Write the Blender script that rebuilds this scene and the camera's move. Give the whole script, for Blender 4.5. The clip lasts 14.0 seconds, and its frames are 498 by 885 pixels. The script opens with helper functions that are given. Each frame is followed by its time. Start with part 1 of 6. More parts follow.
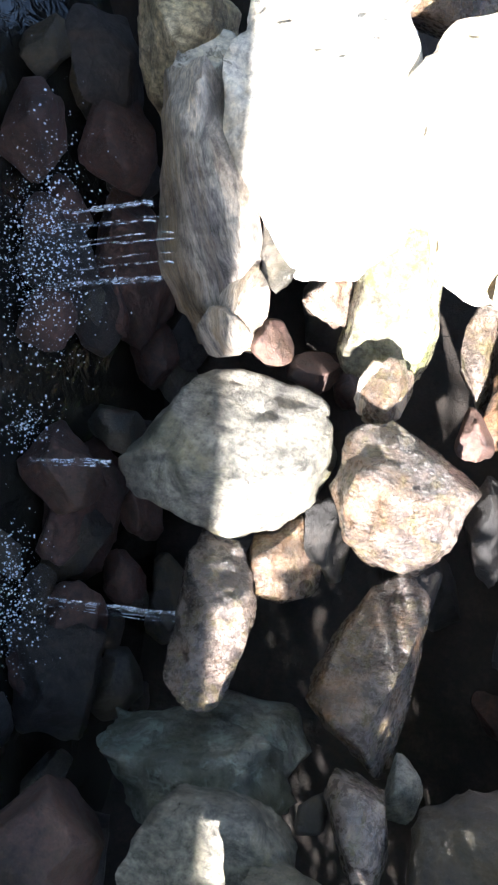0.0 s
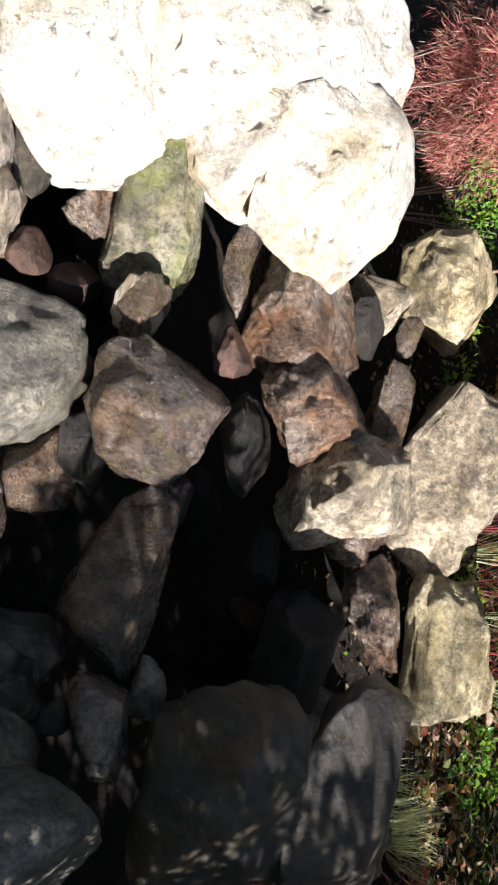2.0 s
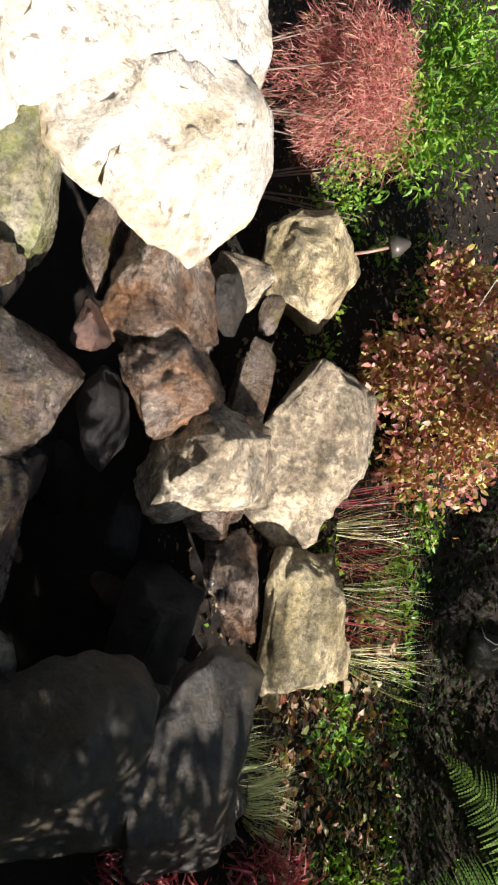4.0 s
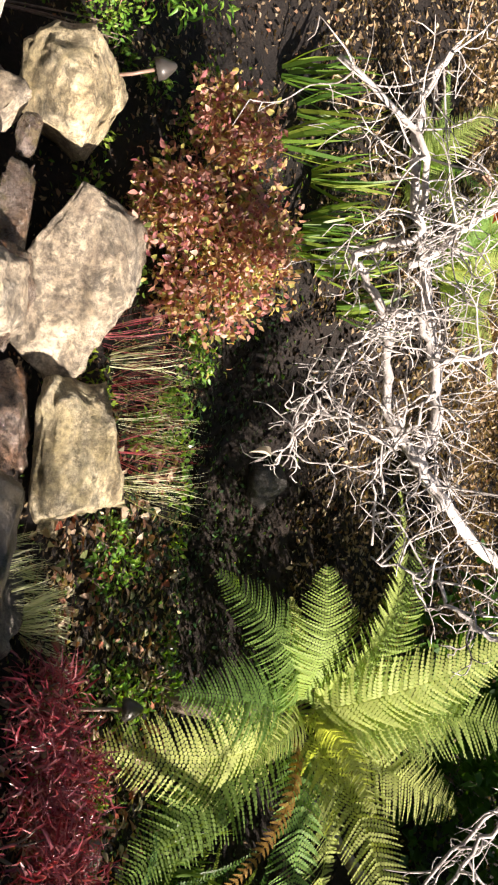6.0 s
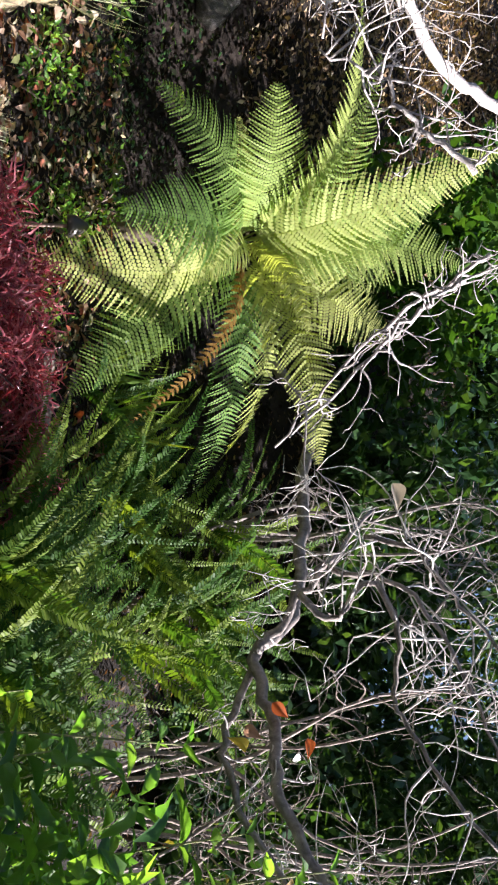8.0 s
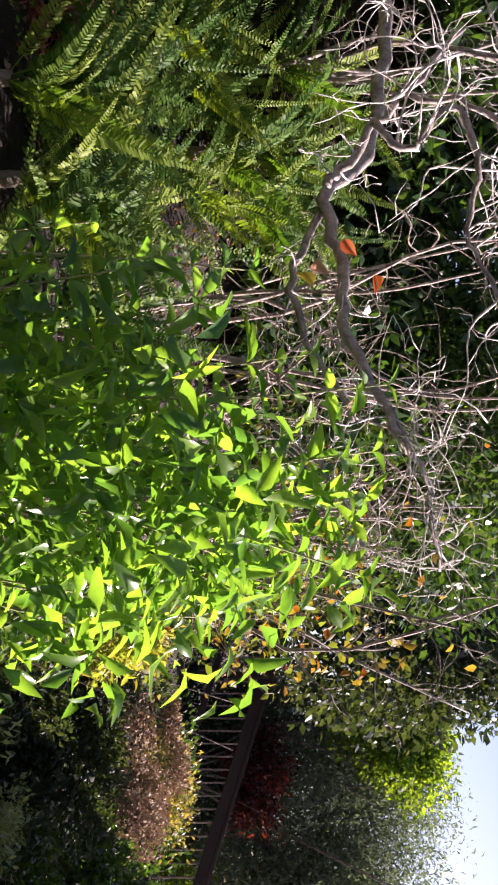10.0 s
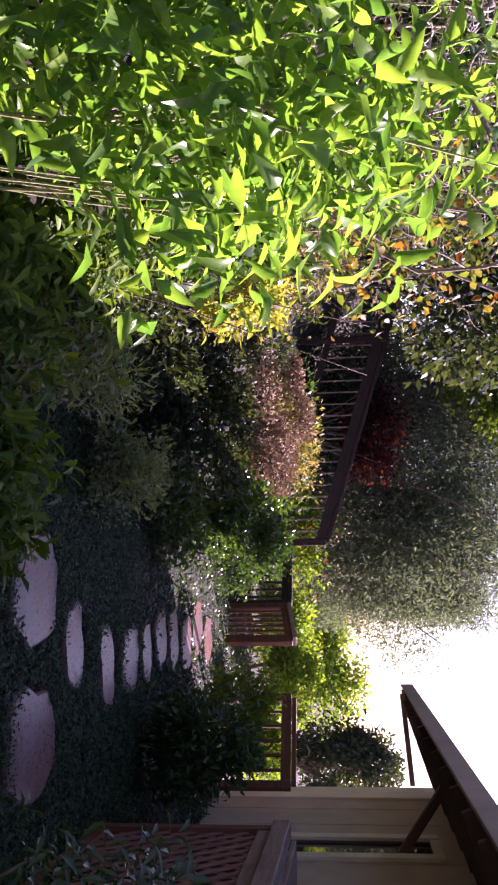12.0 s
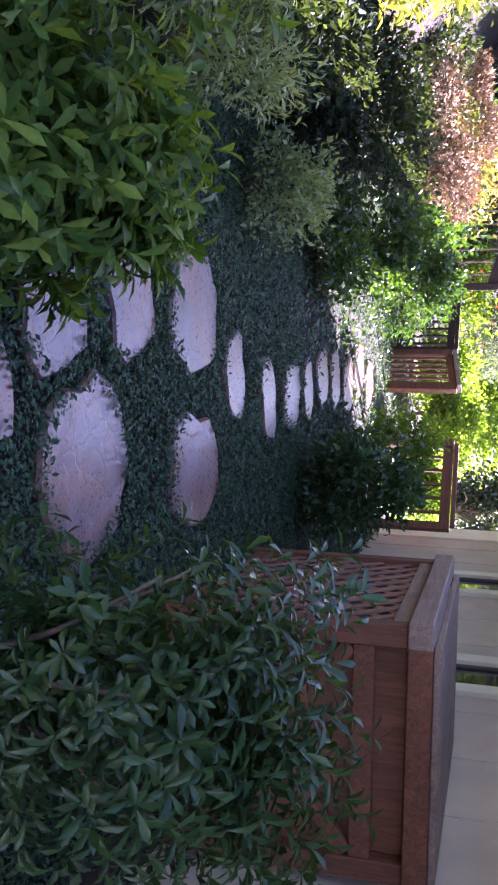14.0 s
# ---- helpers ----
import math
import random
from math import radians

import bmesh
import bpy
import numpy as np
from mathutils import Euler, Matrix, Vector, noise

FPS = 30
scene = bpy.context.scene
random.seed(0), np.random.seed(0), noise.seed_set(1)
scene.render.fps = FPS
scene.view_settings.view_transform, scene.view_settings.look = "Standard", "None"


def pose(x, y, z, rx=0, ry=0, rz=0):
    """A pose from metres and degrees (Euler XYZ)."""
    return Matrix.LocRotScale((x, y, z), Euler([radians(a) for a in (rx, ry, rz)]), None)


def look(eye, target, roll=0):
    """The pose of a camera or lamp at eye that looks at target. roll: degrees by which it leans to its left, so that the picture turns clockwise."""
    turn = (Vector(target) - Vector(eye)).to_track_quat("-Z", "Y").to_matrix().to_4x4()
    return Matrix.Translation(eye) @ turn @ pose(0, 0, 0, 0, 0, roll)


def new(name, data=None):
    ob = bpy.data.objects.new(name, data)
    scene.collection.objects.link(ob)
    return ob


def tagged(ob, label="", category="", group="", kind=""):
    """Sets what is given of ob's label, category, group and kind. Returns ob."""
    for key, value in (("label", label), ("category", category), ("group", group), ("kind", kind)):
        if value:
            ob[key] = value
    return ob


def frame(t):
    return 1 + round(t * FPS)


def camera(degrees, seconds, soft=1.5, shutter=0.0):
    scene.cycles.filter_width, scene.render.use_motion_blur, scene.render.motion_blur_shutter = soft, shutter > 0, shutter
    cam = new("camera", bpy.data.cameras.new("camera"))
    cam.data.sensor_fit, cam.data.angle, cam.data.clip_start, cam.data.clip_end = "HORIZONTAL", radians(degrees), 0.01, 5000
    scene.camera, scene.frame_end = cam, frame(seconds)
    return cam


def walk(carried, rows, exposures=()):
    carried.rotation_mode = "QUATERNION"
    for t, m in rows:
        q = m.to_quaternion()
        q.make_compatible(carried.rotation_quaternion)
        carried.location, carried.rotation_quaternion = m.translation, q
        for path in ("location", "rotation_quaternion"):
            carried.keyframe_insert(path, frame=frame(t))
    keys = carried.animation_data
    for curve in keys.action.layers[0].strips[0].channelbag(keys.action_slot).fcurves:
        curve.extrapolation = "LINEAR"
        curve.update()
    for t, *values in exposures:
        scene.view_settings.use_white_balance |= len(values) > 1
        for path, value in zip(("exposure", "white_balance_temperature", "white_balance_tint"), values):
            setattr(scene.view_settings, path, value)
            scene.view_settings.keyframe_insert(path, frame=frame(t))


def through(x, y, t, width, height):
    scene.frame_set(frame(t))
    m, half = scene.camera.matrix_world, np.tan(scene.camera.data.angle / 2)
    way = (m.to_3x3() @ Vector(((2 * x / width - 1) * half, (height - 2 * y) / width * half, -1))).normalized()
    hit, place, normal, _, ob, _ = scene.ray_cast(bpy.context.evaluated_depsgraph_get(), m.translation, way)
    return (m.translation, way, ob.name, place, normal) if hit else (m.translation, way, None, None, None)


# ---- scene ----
cam = camera(32.1, 14.0, soft=2.2)
PATH = [
    (0, (0.016, 0.015, 0.003), (0.011, 1.768, -0.960), 91.0),
    (0.5, (0.014, 0.010, 0.023), (0.051, 1.833, -0.800), 91.5),
    (1, (0.017, 0.028, 0.068), (0.093, 1.883, -0.675), 92.2),
    (1.5, (0.034, 0.042, 0.117), (0.140, 1.929, -0.538), 93.0),
    (2, (0.043, 0.056, 0.150), (0.195, 1.966, -0.425), 93.6),
    (2.5, (0.049, 0.066, 0.195), (0.221, 2.006, -0.263), 94.3),
    (2.7, (0.049, 0.065, 0.200), (0.222, 2.014, -0.214), 94.2),
    (4.8, (0.099, 0.046, 0.339), (0.279, 2.018, 0.060), 94.1),
    (5, (0.112, 0.040, 0.363), (0.304, 2.020, 0.152), 93.8),
    (5.5, (0.149, 0.030, 0.418), (0.446, 2.007, 0.361), 93.3),
    (6, (0.185, 0.014, 0.459), (0.623, 1.964, 0.515), 93.3),
    (6.5, (0.211, -0.002, 0.479), (0.784, 1.910, 0.595), 93.4),
    (7, (0.259, -0.019, 0.500), (1.021, 1.823, 0.663), 93.3),
    (7.5, (0.333, -0.055, 0.517), (1.345, 1.660, 0.700), 93.0),
    (8, (0.377, -0.092, 0.517), (1.628, 1.456, 0.717), 92.9),
    (8.2, (0.399, -0.106, 0.520), (1.725, 1.377, 0.729), 93.1),
    (10.3, (0.518, -0.179, 0.563), (2.382, 0.546, 0.58), 90.8),
    (10.5, (0.517, -0.191, 0.557), (2.402, 0.479, 0.545), 90.4),
    (11, (0.52, -0.233, 0.523), (2.448, 0.291, 0.44), 88.9),
    (11.5, (0.566, -0.257, 0.51), (2.531, 0.084, 0.361), 89.0),
    (12, (0.555, -0.297, 0.494), (2.541, -0.183, 0.294), 88.3),
    (12.5, (0.586, -0.332, 0.477), (2.568, -0.395, 0.215), 88.2),
    (13, (0.623, -0.389, 0.453), (2.586, -0.572, 0.12), 89.9),
    (13.5, (0.675, -0.409, 0.413), (2.607, -0.617, -0.058), 91.8),
    (14, (0.875, -0.462, 0.391), (2.746, -0.898, -0.164), 92.1),
]
EXPOSURE = [(0.0, 3.5, 6000, 12), (0.5, 2.75, 5950, 12), (1.0, 2.1, 5900, 12), (1.5, 1.55, 5700, 12), (2.5, 1.22, 6700, 16), (5.0, 1.35, 6500, 12), (6.5, 1.52, 7000, 21), (7.5, 1.38, 6400, 15), (8.0, 1.68, 6000, 22), (10.5, 1.93, 6650, 38),
            (11.5, 2.1, 6450, 48), (12.5, 2.12, 5850, 71), (13.0, 2.48, 5500, 73), (13.5, 3.05, 5500, 65), (14.0, 3.74, 5800, 46)]
walk(cam, [(t, look(eye, target, roll)) for t, eye, target, roll in PATH], EXPOSURE)

# ---- light ----
SUN_AZ, SUN_EL = 135.0, 24.7
world = bpy.data.worlds.new("sky")
scene.world = world
world.use_nodes = True
wn = world.node_tree.nodes
sky = wn.new("ShaderNodeTexSky")
sky.sky_type = "NISHITA"
sky.sun_disc = False
sky.sun_elevation, sky.sun_rotation = radians(SUN_EL), radians(SUN_AZ)
wn["Background"].inputs[1].default_value = 0.058
world.node_tree.links.new(sky.outputs[0], wn["Background"].inputs[0])
sun_data = bpy.data.lights.new("sun", "SUN")
sun_data.energy, sun_data.angle, sun_data.color = 5.5, radians(0.5), (1.0, 0.94, 0.84)
sun = new("sun", sun_data)
sun_way = Vector((math.sin(radians(SUN_AZ)) * math.cos(radians(SUN_EL)), math.cos(radians(SUN_AZ)) * math.cos(radians(SUN_EL)), math.sin(radians(SUN_EL))))
sun.matrix_world = look(sun_way * 30, (0, 0, 0))

# ---- materials ----
def nodes_of(name):
    m = bpy.data.materials.new(name)
    m.use_nodes = True
    t = m.node_tree
    return m, t.nodes, t.links, t.nodes["Principled BSDF"]


def ramp_node(n, stops):
    r = n.new("ShaderNodeValToRGB")
    e = r.color_ramp.elements
    while len(e) < len(stops):
        e.new(0.5)
    for k, (p, c) in enumerate(stops):
        e[k].position, e[k].color = p, (*c, 1)
    return r


def noise_node(n, l, coord, scale, detail=6.0, rough=0.6, distort=0.0):
    t = n.new("ShaderNodeTexNoise")
    t.inputs["Scale"].default_value, t.inputs["Detail"].default_value = scale, detail
    t.inputs["Roughness"].default_value, t.inputs["Distortion"].default_value = rough, distort
    l.new(coord, t.inputs["Vector"])
    return t


def mixed(n, l, fac, a, b, blend="MIX"):
    m = n.new("ShaderNodeMix")
    m.data_type, m.blend_type = "RGBA", blend
    for sock, v in ((m.inputs[0], fac), (m.inputs[6], a), (m.inputs[7], b)):
        if hasattr(v, "is_linked"):
            l.new(v, sock)
        elif isinstance(v, tuple):
            sock.default_value = (*v, 1)
        else:
            sock.default_value = v
    return m.outputs[2]


def bumped(n, l, bsdf, heights, dist=0.02):
    """Chains (height socket, strength) pairs into one normal."""
    last = None
    for h, s in heights:
        b = n.new("ShaderNodeBump")
        b.inputs["Strength"].default_value, b.inputs["Distance"].default_value = s, dist
        l.new(h, b.inputs["Height"])
        if last:
            l.new(last, b.inputs["Normal"])
        last = b.outputs[0]
    l.new(last, bsdf.inputs["Normal"])
    film = n.new("ShaderNodeBump")
    film.inputs["Strength"].default_value, film.inputs["Distance"].default_value = min(1.0, heights[-1][1] * 2 + 0.25), dist * 0.6
    l.new(heights[min(2, len(heights) - 1)][0], film.inputs["Height"])
    l.new(film.outputs[0], bsdf.inputs["Coat Normal"])


def rock_material(name, low, mid, high, rough=0.8, bump=0.9, stain=(0.08, 0.05, 0.03), stain_at=0.62, layered=False, mottle_pit_shade=None, mottle_pit_shade_at=0.52, speckle=0.8, coat=0.0, coat_rough=0.25, streak=0.35):
    m, n, l, b = nodes_of(name)
    tc, oi = n.new("ShaderNodeTexCoord"), n.new("ShaderNodeObjectInfo")
    shift = n.new("ShaderNodeVectorMath")
    shift.operation = "MULTIPLY_ADD"
    l.new(oi.outputs["Random"], shift.inputs[0])
    shift.inputs[1].default_value = (37, 19, 53)
    l.new(tc.outputs["Object"], shift.inputs[2])
    co = shift.outputs[0]
    if layered:
        mp = n.new("ShaderNodeMapping")
        mp.inputs["Scale"].default_value = (0.5, 0.6, 3.0)
        l.new(co, mp.inputs[0])
        co = mp.outputs[0]
    big, fine = noise_node(n, l, co, 5.0, 8, 0.65, 0.4), noise_node(n, l, co, 55, 9, 0.75)
    vor = n.new("ShaderNodeTexVoronoi")
    vor.feature = "DISTANCE_TO_EDGE"
    vor.inputs["Scale"].default_value = 7.0
    warp = mixed(n, l, 0.12, co, big.outputs["Color"])
    l.new(warp, vor.inputs["Vector"])
    base = ramp_node(n, [(0.3, low), (0.5, mid), (0.72, high)])
    l.new(big.outputs["Fac"], base.inputs[0])
    spots = ramp_node(n, [(0.38, (0.3, 0.29, 0.29)), (0.52, (1, 1, 1)), (0.68, (1.6, 1.56, 1.45))])
    l.new(fine.outputs["Fac"], spots.inputs[0])
    col = mixed(n, l, speckle, base.outputs[0], spots.outputs[0], "MULTIPLY")
    st = noise_node(n, l, co, 2.7, 9, 0.7, 1.0)
    sr = ramp_node(n, [(stain_at - 0.08, (0, 0, 0)), (stain_at + 0.06, (1, 1, 1))])
    l.new(st.outputs["Fac"], sr.inputs[0])
    col = mixed(n, l, sr.outputs[0], col, mixed(n, l, 0.6, col, stain))
    dk = noise_node(n, l, co, 9, 9, 0.8, 0.8)
    dr = ramp_node(n, [(0.38, (0.28, 0.28, 0.29)), (0.5, (1, 1, 1)), (0.64, (1.45, 1.4, 1.3))])
    l.new(dk.outputs["Fac"], dr.inputs[0])
    col = mixed(n, l, speckle, col, dr.outputs[0], "MULTIPLY")
    mp2 = n.new("ShaderNodeMapping")
    mp2.inputs["Scale"].default_value = (30, 30, 4)
    mp2.inputs["Rotation"].default_value = (0.25, 0.3, 0)
    l.new(co, mp2.inputs[0])
    sk = noise_node(n, l, mp2.outputs[0], 1.0, 7, 0.65, 0.5)
    skr = ramp_node(n, [(0.36, (0.35, 0.33, 0.33)), (0.5, (1, 1, 1)), (0.66, (1.4, 1.35, 1.25))])
    l.new(sk.outputs["Fac"], skr.inputs[0])
    col = mixed(n, l, streak, col, skr.outputs[0], "MULTIPLY")
    if mottle_pit_shade:
        li = noise_node(n, l, co, 16, 9, 0.75, 0.6)
        lr = ramp_node(n, [(mottle_pit_shade_at, (0, 0, 0)), (mottle_pit_shade_at + 0.06, (1, 1, 1))])
        l.new(li.outputs["Fac"], lr.inputs[0])
        col = mixed(n, l, lr.outputs[0], col, mixed(n, l, 0.7 if mottle_pit_shade_at < 0.6 else 0.97, col, mottle_pit_shade))
    l.new(col, b.inputs["Base Color"])
    b.inputs["Coat Weight"].default_value, b.inputs["Coat Roughness"].default_value = coat, coat_rough
    rr = ramp_node(n, [(0.3, (rough * 0.6,) * 3), (0.7, (min(1, rough * 1.25),) * 3)])
    l.new(fine.outputs["Fac"], rr.inputs[0])
    l.new(rr.outputs[0], b.inputs["Roughness"])
    crack = ramp_node(n, [(0.0, (0, 0, 0)), (0.035, (1, 1, 1))])
    l.new(vor.outputs["Distance"], crack.inputs[0])
    mid_n = noise_node(n, l, co, 17, 10, 0.75, 0.3)
    sharp = ramp_node(n, [(0.38, (0, 0, 0)), (0.5, (0.6, 0.6, 0.6)), (0.56, (1, 1, 1))])
    l.new(mid_n.outputs["Fac"], sharp.inputs[0])
    bumped(n, l, b, [(big.outputs["Fac"], bump * 0.7), (sharp.outputs[0], bump * 0.35), (fine.outputs["Fac"], bump * 0.8), (sk.outputs["Fac"], bump * 0.35), (crack.outputs[0], 0.12)], 0.035)
    return m


ROCK = {
    # The near-black mottling on pale stone paints the shade inside its pits.
    "pale": rock_material("sunlit_sandstone", (0.5, 0.45, 0.38), (0.66, 0.62, 0.55), (0.8, 0.77, 0.71), 0.85, 0.7, (0.42, 0.3, 0.11), 0.575, mottle_pit_shade=(0.03, 0.02, 0.012), mottle_pit_shade_at=0.572, speckle=0.5, streak=0.15),
    "buff": rock_material("buff_stone", (0.2, 0.15, 0.08), (0.55, 0.46, 0.29), (0.8, 0.72, 0.55), 0.85, 0.9, (0.24, 0.2, 0.08), 0.56, mottle_pit_shade=(0.14, 0.11, 0.06), mottle_pit_shade_at=0.54),
    "speck": rock_material("pitted_stone", (0.16, 0.12, 0.085), (0.5, 0.42, 0.31), (0.78, 0.71, 0.58), 0.85, 1.0, (0.16, 0.12, 0.09), 0.57, mottle_pit_shade=(0.14, 0.12, 0.09)),
    "tan": rock_material("tan_layered_stone", (0.21, 0.195, 0.2), (0.43, 0.38, 0.34), (0.64, 0.57, 0.48), 0.45, 1.0, (0.26, 0.16, 0.05), 0.54, layered=True, coat=0.3, streak=0.6),
    "grey": rock_material("grey_damp_stone", (0.085, 0.08, 0.07), (0.25, 0.235, 0.2), (0.46, 0.43, 0.37), 0.4, 1.1, (0.19, 0.17, 0.06), 0.57, coat=0.55, coat_rough=0.2, streak=0.5),
    "greypale": rock_material("grey_and_cream_stone", (0.045, 0.04, 0.036), (0.15, 0.135, 0.115), (0.4, 0.36, 0.3), 0.6, 1.2, (0.16, 0.13, 0.06), 0.56, mottle_pit_shade=(0.05, 0.045, 0.04), streak=0.6),
    # dgrey and dark: the shade low in the stack is put into the colour.
    "dgrey": rock_material("shade_darkened_grey_stone", (0.011, 0.009, 0.008), (0.028, 0.023, 0.019), (0.07, 0.055, 0.044), 0.6, 1.1, (0.1, 0.075, 0.03), 0.56, coat=0.45, coat_rough=0.22, streak=0.5),
    "dark": rock_material("stone_darkened_for_shade", (0.012, 0.011, 0.012), (0.03, 0.027, 0.027), (0.065, 0.057, 0.052), 0.65, 1.1, streak=0.5),
    # rust and rustwet: the pale high tones carry wet highlights as colour.
    "rust": rock_material("rusty_stone", (0.04, 0.032, 0.032), (0.19, 0.145, 0.125), (0.52, 0.43, 0.38), 0.3, 1.6, (0.24, 0.13, 0.05), 0.55, mottle_pit_shade=(0.2, 0.16, 0.07), coat=0.9, coat_rough=0.12, streak=0.85),
    "rustwet": rock_material("wet_rusty_stone_painted_glints", (0.06, 0.038, 0.03), (0.3, 0.21, 0.16), (0.78, 0.72, 0.67), 0.2, 1.9, (0.32, 0.13, 0.035), 0.54, mottle_pit_shade=(0.04, 0.025, 0.018), mottle_pit_shade_at=0.565, coat=1.0, coat_rough=0.05, streak=0.6),
    "wet": rock_material("wet_stone", (0.03, 0.028, 0.028), (0.08, 0.07, 0.062), (0.18, 0.15, 0.12), 0.4, 1.2, (0.05, 0.045, 0.02), 0.54, coat=0.8, coat_rough=0.15, streak=0.5),
    "algae": rock_material("algae_coated_stone", (0.09, 0.09, 0.08), (0.26, 0.26, 0.23), (0.5, 0.51, 0.45), 0.4, 1.4, (0.08, 0.09, 0.03), 0.54, mottle_pit_shade=(0.36, 0.42, 0.36), coat=0.8, coat_rough=0.18),
    "moss": rock_material("algae_covered_stone", (0.08, 0.075, 0.05), (0.22, 0.2, 0.14), (0.42, 0.4, 0.32), 0.3, 0.9, (0.13, 0.16, 0.015), 0.56, coat=0.5, streak=0.8),
    # Red-brown, darkened further for the shade it lies in.
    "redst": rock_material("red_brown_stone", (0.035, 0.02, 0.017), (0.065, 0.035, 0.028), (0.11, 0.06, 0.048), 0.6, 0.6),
}


def leaf_material(name, colours, gloss=0.45, through=0.5, glow=(1.9, 1.75, 0.4), vary=1.0):
    """Leaves that let light through; the tone changes from leaf to leaf."""
    m, n, l, b = nodes_of(name)
    g, oi = n.new("ShaderNodeNewGeometry"), n.new("ShaderNodeObjectInfo")
    add = n.new("ShaderNodeMath")
    add.operation = "MULTIPLY_ADD"
    l.new(g.outputs["Random Per Island"], add.inputs[0])
    add.inputs[1].default_value = vary
    l.new(oi.outputs["Random"], add.inputs[2])
    fr = n.new("ShaderNodeMath")
    fr.operation = "FRACT"
    l.new(add.outputs[0], fr.inputs[0])
    k = len(colours)
    r = ramp_node(n, [(i / max(1, k - 1), c) for i, c in enumerate(colours)])
    l.new(fr.outputs[0], r.inputs[0])
    tc = n.new("ShaderNodeTexCoord")
    blotch = noise_node(n, l, tc.outputs["Object"], 60, 4)
    br = ramp_node(n, [(0.3, (0.75, 0.75, 0.7)), (0.7, (1.15, 1.15, 1.1))])
    l.new(blotch.outputs["Fac"], br.inputs[0])
    col = mixed(n, l, 0.8, r.outputs[0], br.outputs[0], "MULTIPLY")
    l.new(col, b.inputs["Base Color"])
    b.inputs["Roughness"].default_value = gloss
    b.inputs["Specular IOR Level"].default_value = 0.5 if gloss < 0.42 else 0.15
    tr = n.new("ShaderNodeBsdfTranslucent")
    warm = mixed(n, l, 1.0, col, glow, "MULTIPLY")
    l.new(warm, tr.inputs["Color"])
    mix = n.new("ShaderNodeMixShader")
    mix.inputs[0].default_value = through
    l.new(b.outputs[0], mix.inputs[1])
    l.new(tr.outputs[0], mix.inputs[2])
    l.new(mix.outputs[0], n["Material Output"].inputs[0])
    return m


LEAF_SHOOT = leaf_material("shoot_leaf", [(0.055, 0.145, 0.04), (0.105, 0.225, 0.04), (0.19, 0.33, 0.055), (0.07, 0.165, 0.04)], 0.28, 0.55, (1.65, 1.75, 0.58))
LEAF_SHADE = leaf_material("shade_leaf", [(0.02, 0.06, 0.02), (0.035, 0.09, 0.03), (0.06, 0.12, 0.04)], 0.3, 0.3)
LEAF_RHODO = leaf_material("whorled_leaf", [(0.032, 0.08, 0.016), (0.06, 0.13, 0.024), (0.15, 0.23, 0.045)], 0.45, 0.35)
LEAF_FERN = leaf_material("fern_leaf", [(0.15, 0.28, 0.08), (0.26, 0.36, 0.1), (0.42, 0.45, 0.16), (0.2, 0.32, 0.09)], 0.55, 0.45, (1.55, 1.6, 0.55), 0.06)
LEAF_FERN_DARK = leaf_material("dark_fern_leaf", [(0.035, 0.095, 0.02), (0.075, 0.16, 0.025), (0.2, 0.27, 0.04), (0.05, 0.12, 0.025)], 0.5, 0.4, (1.7, 1.75, 0.4), 0.12)
LEAF_DRY = leaf_material("withered_frond", [(0.2, 0.11, 0.03), (0.28, 0.17, 0.04)], 0.7, 0.4)
LEAF_BRONZE = leaf_material("bronze_leaf", [(0.14, 0.19, 0.05), (0.5, 0.45, 0.13), (0.42, 0.17, 0.16), (0.6, 0.42, 0.34), (0.22, 0.06, 0.08), (0.48, 0.2, 0.2), (0.52, 0.4, 0.15)], 0.4, 0.35, (1.5, 1.2, 0.6))
LEAF_RED = leaf_material("red_leaf", [(0.12, 0.018, 0.03), (0.3, 0.04, 0.06), (0.5, 0.2, 0.22), (0.2, 0.03, 0.05)], 0.3, 0.3, (1.8, 0.9, 0.7))
LEAF_PINK = leaf_material("feathery_red_leaf", [(0.24, 0.055, 0.07), (0.48, 0.17, 0.175), (0.68, 0.42, 0.37), (0.34, 0.09, 0.105), (0.45, 0.36, 0.2)], 0.6, 0.35, (1.5, 1.0, 0.8))
LEAF_STRAP = leaf_material("strap_leaf", [(0.05, 0.12, 0.018), (0.1, 0.19, 0.028), (0.22, 0.28, 0.045)], 0.35, 0.35)
# Pale grass, raised towards white to stand for sunlight on it.
LEAF_PALE_SUN = leaf_material("sun_brightened_pale_grass", [(0.6, 0.62, 0.4), (0.8, 0.79, 0.6), (0.42, 0.5, 0.24)], 0.5, 0.35, (1.4, 1.4, 0.7))
LEAF_GREEN = leaf_material("herb_leaf", [(0.07, 0.19, 0.03), (0.14, 0.3, 0.04), (0.26, 0.4, 0.07)], 0.4, 0.4)
LEAF_YELLOW = leaf_material("yellow_green_leaf", [(0.2, 0.27, 0.05), (0.32, 0.36, 0.09), (0.25, 0.2, 0.06)], 0.5, 0.4, (1.6, 1.6, 0.5))
LEAF_GREY = leaf_material("grey_green_leaf", [(0.14, 0.2, 0.11), (0.22, 0.28, 0.17), (0.32, 0.38, 0.24)], 0.6, 0.3)
LEAF_COVER = leaf_material("groundcover_leaf", [(0.024, 0.064, 0.038), (0.042, 0.098, 0.056), (0.068, 0.13, 0.075)], 0.45, 0.25)
LEAF_OLIVE = leaf_material("olive_leaf", [(0.07, 0.1, 0.07), (0.12, 0.155, 0.11), (0.19, 0.225, 0.16)], 0.7, 0.35, (1.25, 1.35, 0.75))
